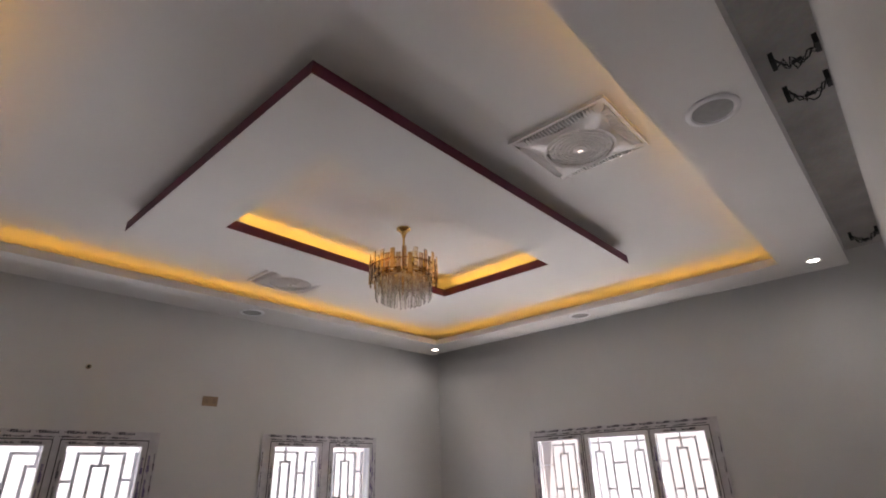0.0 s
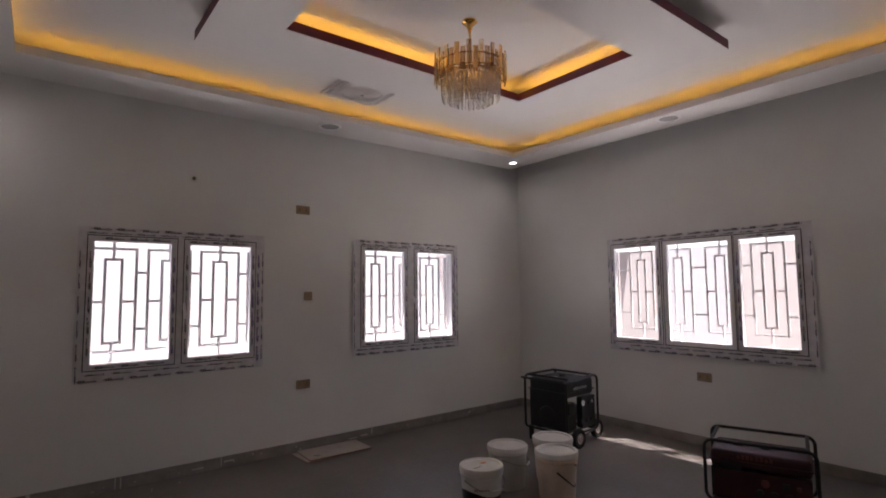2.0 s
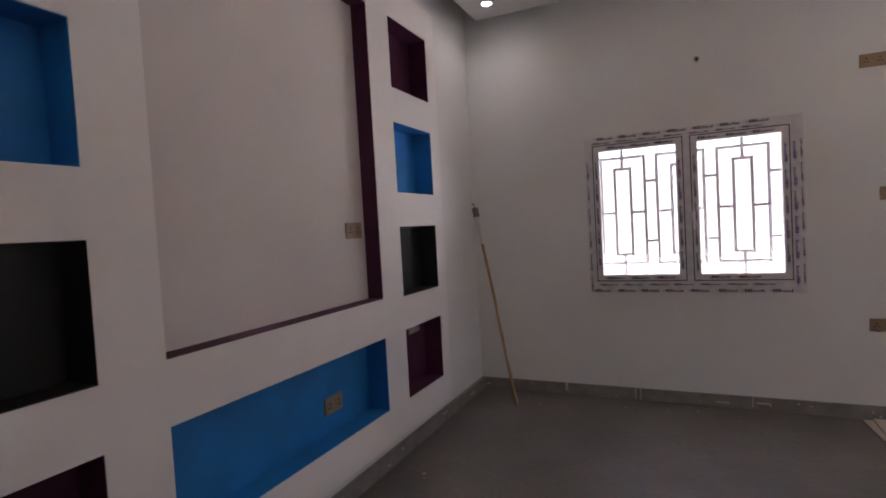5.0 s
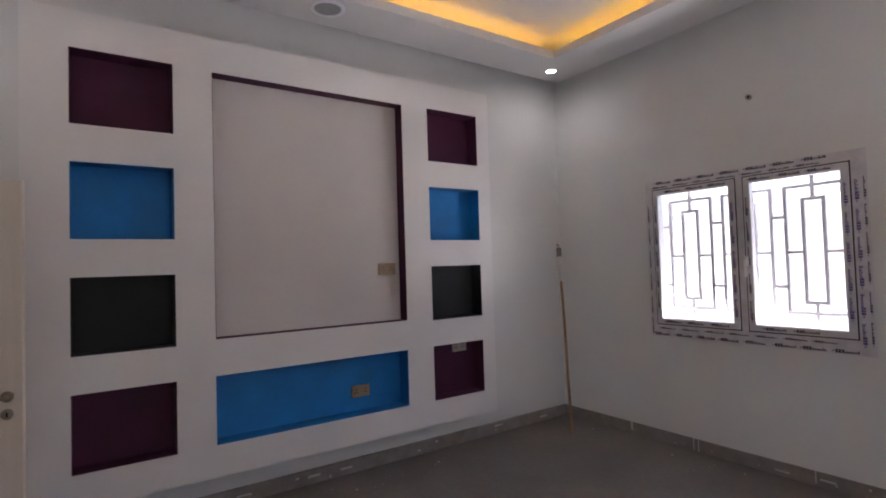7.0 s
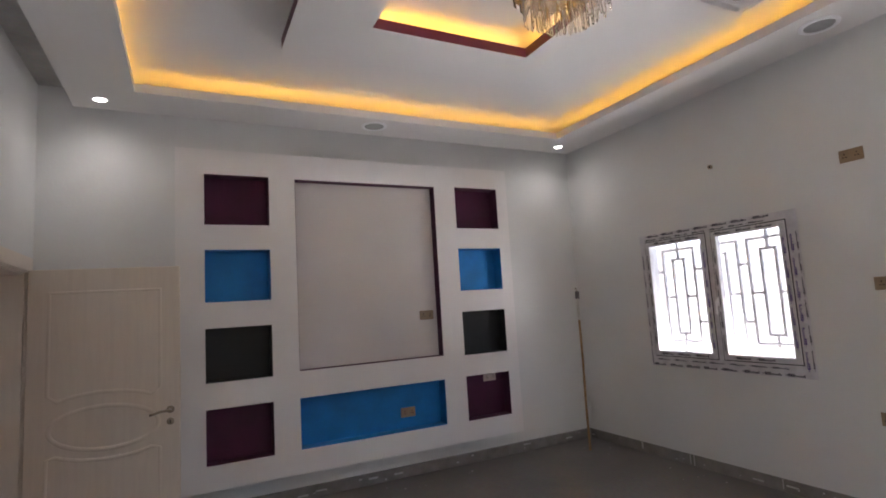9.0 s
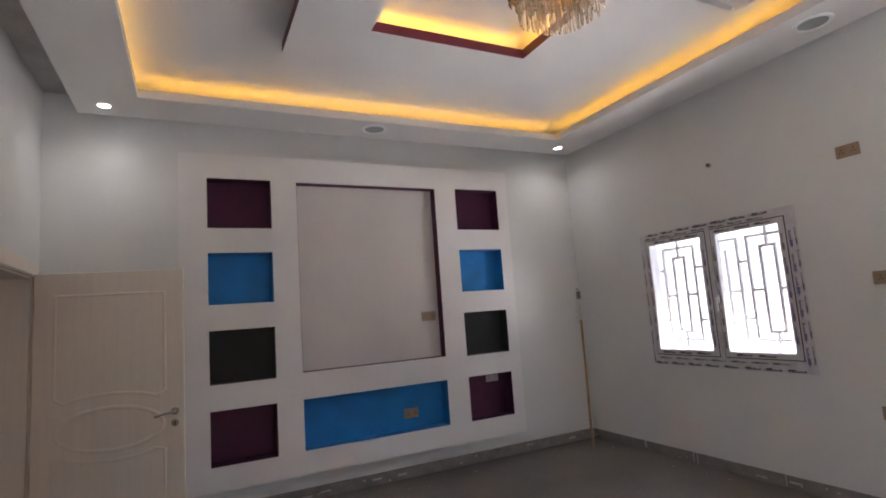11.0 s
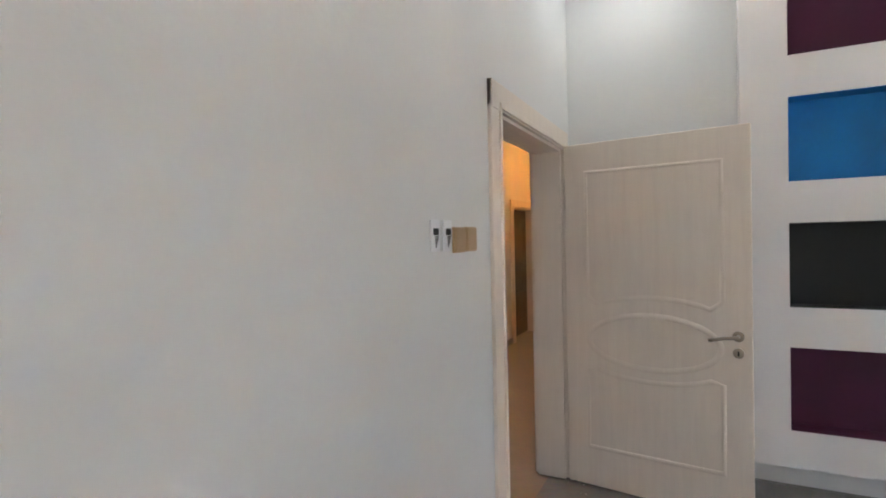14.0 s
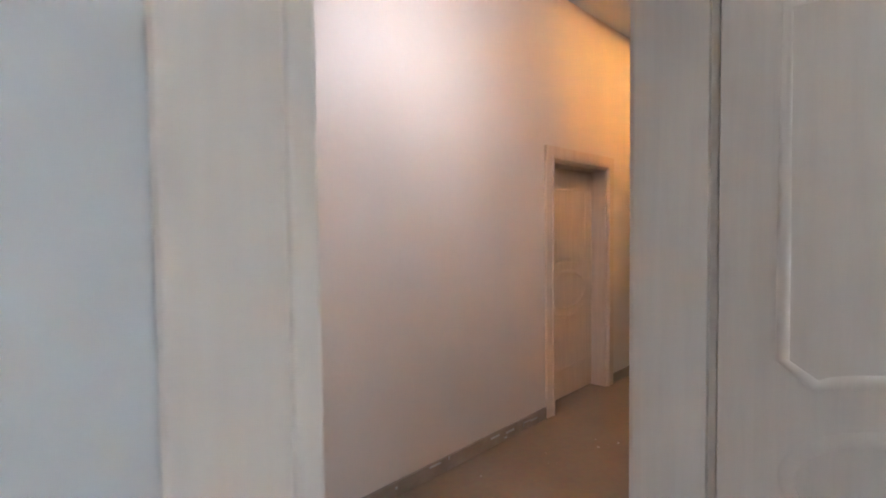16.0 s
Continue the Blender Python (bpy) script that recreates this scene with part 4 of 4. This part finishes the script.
def bucket(x, y, r, h, turn, m, label, lid=True, band=False, hang=0):
    t = thing("paint_bucket", pose(x, y, 0, 0, 0, turn), label, "bucket", "paint buckets")
    rb = r * 0.86
    part("body", lathe([(0, 0.004), (rb - 0.01, 0.004), (rb - 0.006, 0.0), (rb, 0.004), (r - 0.004, h * 0.80), (r + 0.004, h * 0.82), (r + 0.004, h * 0.86), (r, h * 0.87), (r, h * 0.985), (r - 0.006, h * 0.985), (r - 0.006, h * 0.9), (rb - 0.006, 0.02), (0, 0.02)], 48), m, t, smooth=True)
    if lid:
        part("lid", lathe([(0, h * 0.972), (r - 0.022, h * 0.972), (r - 0.018, h), (r + 0.002, h + 0.002), (r + 0.008, h - 0.006), (r + 0.008, h - 0.035), (r + 0.003, h - 0.038)], 48), M_WHITEPL, t, "white snap-on lid", smooth=True)
    ears = []
    for s in (-1, 1):
        part("ear", a_box(s * (r - 0.001) - 0.006, -0.018, h * 0.74, s * (r - 0.001) + 0.012 * s, 0.018, h * 0.80, 0.004, 1), m, t)
    if hang:
        # the bail has slipped from one ear and hangs askew across the front
        pts = []
        for k in range(12):
            f = k / 11
            a = radians(-64 + 46 * f)
            z = h * (0.66 - 0.30 * f)
            pts.append(((r + 0.006) * math.cos(a), (r + 0.006) * math.sin(a), z))
        a = radians(-15)
        pts += [((r + 0.010) * math.cos(a), (r + 0.010) * math.sin(a), h * 0.35), ((r + 0.010) * math.cos(a + 0.04), (r + 0.010) * math.sin(a + 0.04), h * 0.40)]
        bail = part("bail", tube(pts, 0.004, False, 6), M_WIRE, t, "black wire bail hanging askew")
        part("grip", tube(pts[0:9], 0.0065, False, 8), M_WIRE, bail, smooth=True)
    else:
        pts = [((r + 0.012) * math.cos(a), -(r + 0.016) * math.sin(a), h * 0.77 - 0.40 * r * math.sin(a)) for a in [math.pi * i / 22 for i in range(23)]]
        bail = part("bail", tube(pts, 0.0025, False, 6), M_STEEL, t, "thin wire bail handle")
        part("grip", tube(pts[9:14], 0.007, False, 8), M_WHITEPL, bail, smooth=True)
    if band:
        seg = [(math.radians(a)) for a in range(55, 396, 10)]
        b = bmesh.new()
        for z0, z1, m_ in ((0.008, h * 0.50, M_LABEL),):
            rings = []
            for a in seg:
                rr = lambda z: rb + (r - rb) * z / (h * 0.8) + 0.0015
                rings.append([b.verts.new((rr(z0) * math.cos(a), rr(z0) * math.sin(a), z0)), b.verts.new((rr(z1) * math.cos(a), rr(z1) * math.sin(a), z1 + 0.02 * math.cos(a * 2)))])
            for p, q in zip(rings, rings[1:]):
                b.faces.new((p[0], q[0], q[1], p[1]))
        bmesh.ops.recalc_face_normals(b, faces=b.faces[:])
        lab = part("label", b, M_LABEL, t, "black wrap-round label", smooth=True)
        for i in range(7):
            a = math.radians(-150 + 6 * i)
            z = h * 0.60
            rr = rb + (r - rb) * z / (h * 0.8) + 0.001
            c = a_box(-0.004, -0.001, -0.008, 0.004, 0.001, 0.008 * (1 if i % 3 else 0.5))
            c.transform(pose(rr * math.cos(a), rr * math.sin(a), z, 0, 0, math.degrees(a) + 90))
            part("print_mark", c, M_LABEL, lab)
        for i in range(5):
            a = math.radians(-150 + 8 * i)
            z = h * 0.20
            rr = rb + (r - rb) * z / (h * 0.8) + 0.0025
            c = a_box(-0.007, -0.001, -0.012, 0.007, 0.001, 0.012)
            c.transform(pose(rr * math.cos(a), rr * math.sin(a), z, 0, 0, math.degrees(a) + 90))
            part("print_mark", c, M_GREYPL, lab)
        part("lid_slot", a_box(-0.09, -0.02, h * 0.972 + 0.0005, -0.02, -0.014, h * 0.972 + 0.002), M_LABEL, t)
        part("lid_sticker", a_box(0.03, 0.02, h * 0.972 + 0.0005, 0.07, 0.05, h * 0.972 + 0.002), M_ORANGE, t, "small orange sticker")


bucket(3.25, 2.98, 0.155, 0.338, 0, M_WHITEPL, "white lidded paint bucket with a black label on the floor", band=True)
bucket(3.76, 3.22, 0.160, 0.335, 30, M_GREYPL, "greyish white bucket with a loose white lid")
bucket(3.88, 2.80, 0.160, 0.365, -75, M_CREAMPL, "cream plastic bucket with a black grip on its wire handle", hang=1.3)
bucket(4.18, 3.09, 0.165, 0.350, 60, M_CREAMPL, "cream plastic bucket with a white lid behind the others")

# ---- generators ----
M_BLKMETAL = paint("black_enamel", (0.010, 0.010, 0.012), 0.45, 0.12, 9, 70, 0.05)
M_DKGREY = paint("dark_cast_metal", (0.05, 0.05, 0.055), 0.5, 0.15, 12, 70, 0.15, metal=0.6)
M_RED = paint("red_enamel", (0.042, 0.004, 0.008), 0.55, 0.12, 8, 70, 0.05)
M_RUBBER = paint("black_rubber", (0.018, 0.017, 0.016), 0.8, 0.1, 14, 90, 0.2)
M_DECAL = paint("white_decal", (0.55, 0.55, 0.55), 0.5, 0.1, 14, 90, 0.0)
M_REDMARK = paint("faded_red_decal", (0.17, 0.05, 0.05), 0.5, 0.1, 14, 90, 0.0)
M_RIM = paint("grey_wheel_rim", (0.55, 0.50, 0.44), 0.4, 0.1, 14, 90, 0.05)


def rounded_loop(x0, y0, x1, y1, r, z=None, plane="xy", fixed=0.0, steps=6):
    pts = []
    for cx, cy, a0 in ((x1 - r, y1 - r, 0), (x0 + r, y1 - r, 90), (x0 + r, y0 + r, 180), (x1 - r, y0 + r, 270)):
        for i in range(steps + 1):
            a = radians(a0 + 90 * i / steps)
            u, v = cx + r * math.cos(a), cy + r * math.sin(a)
            pts.append((u, v, fixed) if plane == "xy" else (u, fixed, v) if plane == "xz" else (fixed, u, v))
    return pts


def wheel(t, x, y, r):
    b = lathe([(r * 0.55, -0.022), (r * 0.9, -0.026), (r, -0.016), (r, 0.016), (r * 0.9, 0.026), (r * 0.55, 0.022)], 28)
    b.transform(pose(x, y, r, 90, 0, 0))
    w = part("wheel", b, M_RUBBER, t, "black rubber wheel", smooth=True)
    b = lathe([(0, -0.020), (0.02, -0.026), (0.03, -0.014), (r * 0.56, -0.018), (r * 0.56, 0.018), (0.03, 0.014), (0.02, 0.026), (0, 0.020)], 24)
    b.transform(pose(x, y, r, 90, 0, 0))
    part("rim", b, M_RIM, w, "grey wheel rim", smooth=True)


def generator(name, m, X, Y, H, body, label, wheels, base, wide=0.30):
    """Open frame generator, local x long, y deep; front at -y."""
    t = thing(name, m, label, "generator", "portable generators")
    decal = M_DECAL if body is M_BLKMETAL else M_REDMARK
    R = 0.0125
    for y in (0, Y):
        part("frame_loop", tube(rounded_loop(0, base, X, H, 0.06, plane="xz", fixed=y), R, True, 10), M_BLKMETAL, t, smooth=True)
    for x in (0.05, X - 0.05):
        for z in (base, H):
            part("cross_bar", tube([(x, 0, z), (x, Y, z)], R, False, 10), M_BLKMETAL, t, smooth=True)
    for y in (0.10, Y - 0.10):
        part("engine_rail", a_box(0.03, y - 0.02, base - 0.005, X - 0.03, y + 0.02, base + 0.012, 0.003, 1), M_BLKMETAL, t)
    # fuel tank under the top bars
    tz0, tz1 = H - 0.20, H - (0.022 if wheels else 0.075)
    tank = part("fuel_tank", a_box(0.035, 0.03, tz0, X - 0.03, Y - 0.03, tz1, 0.035, 3), body, t, smooth=True)
    part("tank_seam", a_box(0.026, 0.021, tz0 + 0.05, X - 0.021, Y - 0.021, tz0 + 0.058), body, tank)
    cap = lathe([(0, 0.026), (0.030, 0.026), (0.036, 0.020), (0.036, 0.0), (0, 0)], 20)
    cap.transform(Matrix.Translation((X * 0.55, Y * 0.5, tz1)))
    part("fuel_cap", cap, M_DKGREY, tank, "dark fuel cap", smooth=True)
    part("fuel_gauge", a_box(X * 0.25, Y * 0.5 - 0.03, tz1, X * 0.35, Y * 0.5 + 0.03, tz1 + 0.012, 0.003, 1), decal, tank, "pale fuel gauge")
    for i in range(8):
        u = X * 0.30 + i * 0.030
        part("decal_mark", a_box(u, 0.0275, tz0 + 0.075, u + 0.020, 0.0292, tz0 + (0.105 if i % 3 else 0.098)), decal, tank)
    # engine with fins, recoil cover, alternator, muffler, air box
    ez = base + 0.012
    part("crankcase", a_box(X * 0.12, Y * 0.14, ez, X * 0.50, Y * 0.86, ez + (H - base) * 0.40, 0.02, 2), M_DKGREY, t)
    for i in range(7):
        z = ez + 0.172 + i * 0.016
        part("cooling_fin", a_box(X * 0.16, Y * 0.28, z, X * 0.42, Y * 0.70, z + 0.006), M_DKGREY, t)
    part("cylinder", a_box(X * 0.19, Y * 0.33, ez + 0.165, X * 0.39, Y * 0.65, ez + 0.29, 0.01, 1), M_DKGREY, t)
    b = lathe([(0, 0), (0.05, 0), (0.105, 0.012), (0.125, 0.04), (0.125, 0.06), (0, 0.06)], 32)
    b.transform(pose(X * 0.12, Y * 0.5, ez + 0.135, 0, 90, 0))
    b.transform(Matrix.Translation((-0.058, 0, 0)))
    part("recoil_cover", b, M_BLKMETAL, t, "round black recoil starter cover", smooth=True)
    b = lathe([(0, 0), (0.095, 0), (0.105, 0.02), (0.105, 0.20), (0.09, 0.225), (0, 0.225)], 32)
    b.transform(pose(X * 0.48, Y * 0.5, ez + 0.125, 0, 90, 0))
    part("alternator", b, M_DKGREY, t, "ribbed alternator drum", smooth=True)
    part("side_cover", a_box(0.035, Y * 0.06, ez + 0.01, 0.075, Y * 0.94, ez + (H - base) * (0.70 if wheels else 0.52), 0.015, 2), M_BLKMETAL, t, "black plastic side cover")
    part("battery", a_box(X * 0.55, Y * 0.55, ez, X * 0.90, Y * 0.85, ez + 0.15, 0.006, 1), M_BLKMETAL, t, "black starter battery")
    part("muffler", a_box(X * 0.50, Y * 0.60, ez + 0.225, X * 0.85, Y * 0.82, ez + 0.33, 0.025, 2), M_DKGREY, t)
    part("air_box", a_box(X * 0.14, Y * 0.06, ez + 0.17, X * 0.34, Y * 0.22, ez + 0.30, 0.015, 2), M_BLKMETAL, t)
    # control panel on the front
    pz0, pz1 = ez + 0.02, tz0 - 0.012
    cp = part("control_panel", a_box(X * wide, 0.015, pz0, X * 0.95, 0.085, pz1, 0.008, 2), body, t)
    for i in range(3):
        u = X * 0.50 + i * 0.09
        b = lathe([(0, 0), (0.024, 0), (0.024, 0.010), (0.019, 0.012), (0, 0.008)], 20)
        b.transform(pose(u, 0.015, pz0 + 0.07, 90, 0, 0))
        part("outlet", b, M_DKGREY, cp, "round power outlet", smooth=True)
    b = lathe([(0, 0), (0.028, 0), (0.028, 0.006), (0, 0.006)], 24)
    b.transform(pose(X * 0.55, 0.015, pz1 - 0.06, 90, 0, 0))
    part("meter", b, decal, cp, "pale voltage meter", smooth=True)
    part("breaker", a_box(X * 0.70, 0.003, pz1 - 0.085, X * 0.76, 0.015, pz1 - 0.035, 0.003, 1), M_DKGREY, cp)
    part("key_switch", a_box(X * 0.82, 0.005, pz1 - 0.075, X * 0.86, 0.015, pz1 - 0.045, 0.003, 1), decal, cp)
    if wheels:
        for x, y in wheels:
            wheel(t, x, y, 0.098)
        part("axle", tube([(wheels[0][0], wheels[0][1], 0.098), (wheels[1][0], wheels[1][1], 0.098)], 0.009, False, 8), M_DKGREY, t)
        for x in (0.06,):
            for y in (0.03, Y - 0.03):
                part("foot", a_box(x - 0.02, y - 0.02, 0, x + 0.02, y + 0.02, base, 0.003, 1), M_RUBBER, t)
        part("push_handle", tube([(0.02, 0, H - 0.03), (-0.05, 0, H - 0.02), (-0.06, 0.03, H - 0.02), (-0.06, Y - 0.03, H - 0.02), (-0.05, Y, H - 0.02), (0.02, Y, H - 0.03)], 0.012, False, 10), M_BLKMETAL, t, "black push handle", smooth=True)
    return t


generator("portable_generator", pose(4.89, 3.50, 0, 0, 0, 3), 0.56, 0.54, 0.69, M_BLKMETAL, "black open-frame generator on two wheels near the corner", ((0.13, -0.045), (0.62, 0.06)), 0.13, 0.52)
generator("portable_generator", pose(4.72, 2.045, 0, 0, 0, -72), 0.71, 0.46, 0.46, M_RED, "dark red open-frame generator standing on the floor", None, 0.016, 0.07)

# ---- lamp in the hall ----
t = thing("hall_lamp_fitting", pose(-0.55, -0.92, HC), "round crystal hall lamp, lit white, under the ceiling", "ceiling light")
part("canopy", lathe([(0, 0), (0.20, 0), (0.20, -0.02), (0.18, -0.03), (0, -0.03)], 36), M_BRASS, t, smooth=True)
part("stem", tube([(0, 0, -0.03), (0, 0, -0.42)], 0.012, False, 10), M_BRASS, t)
part("diffuser", lathe([(0, -0.44), (0.15, -0.44), (0.165, -0.46), (0.165, -0.50), (0.15, -0.52), (0, -0.52)], 36), M_HALLGLOW, t, "glowing white diffuser", smooth=True)
for i in range(28):
    a = 2 * math.pi * i / 28
    b = lathe([(0, 0), (0.007, 0), (0.007, -0.075), (0, -0.09)], 6)
    b.transform(Matrix.Translation((0.168 * math.cos(a), 0.168 * math.sin(a), -0.47)))
    part("crystal_drop", b, M_CRYSTAL, t)

# ---- dried drips on the window wall's baseboard ----
bm = bmesh.new()
for x, w, z0 in ((1.185, 0.004, 0.010), (1.225, 0.004, 0.006), (0.62, 0.012, 0.030), (2.02, 0.004, 0.020), (3.62, 0.006, 0.035)):
    box(bm, x - w, YA - 0.0175, z0, x + w, YA - 0.013, 0.099)
tagged(obj("plaster_drip", bm, M_PLASTER), "pale dried paint drips down the grey baseboard", "plaster", kind="stuff")

# ---- crumbs of plaster on the floors ----
r5 = random.Random(31)
bm = bmesh.new()
for cx, cy, sx, sy, n in ((0.45, 0.10, 0.40, 0.08, 12), (0.12, 2.4, 0.10, 1.2, 14), (1.2, 4.95, 1.1, 0.12, 12), (3.2, 2.2, 1.2, 0.9, 10), (-1.4, -1.1, 1.2, 0.35, 14)):
    for i in range(n):
        x, y, r = cx + r5.uniform(-sx, sx), cy + r5.uniform(-sy, sy), r5.choice((0.003, 0.004, 0.006, 0.010))
        ring = [bm.verts.new((x + r * r5.uniform(0.7, 1.3) * math.cos(k * 1.2566), y + r * r5.uniform(0.7, 1.3) * math.sin(k * 1.2566), 0.0)) for k in range(5)]
        top = bm.verts.new((x + r * r5.uniform(-0.3, 0.3), y, r * 0.7))
        for k in range(5):
            bm.faces.new((ring[k], ring[(k + 1) % 5], top))
tagged(obj("floor_crumbs", bm, M_PLASTER), "pale plaster crumbs scattered on the dusty floor", "debris", kind="stuff")

# ---- plaster crumbs along the baseboards ----
r4 = random.Random(12)
for x0, y0, x1, y1, n, h in ((XC + 0.02, YA - 0.016, 5.2, YA - 0.016, 24, 0), (XC + 0.036, 1.2, XC + 0.036, 5.1, 16, 0), (-1.8, HY + 0.016, 1.2, HY + 0.016, 14, 1)):
    bm = bmesh.new()
    for i in range(n):
        f = r4.random()
        x, y = x0 + (x1 - x0) * f, y0 + (y1 - y0) * f
        z = r4.uniform(0.02, 0.085)
        w, hh = r4.choice((0.004, 0.006, 0.012, 0.045)), r4.uniform(0.004, 0.018)
        if abs(x1 - x0) > abs(y1 - y0):
            box(bm, x - w, y - 0.002, z - hh, x + w, y + 0.003, z)
        else:
            box(bm, x - 0.003, y - w, z - hh, x + 0.002, y + w, z)
    bmesh.ops.recalc_face_normals(bm, faces=bm.faces[:])
    tagged(obj("plaster_splash", bm, M_PLASTER), "pale dried plaster splashes on the baseboard", "plaster", kind="stuff")
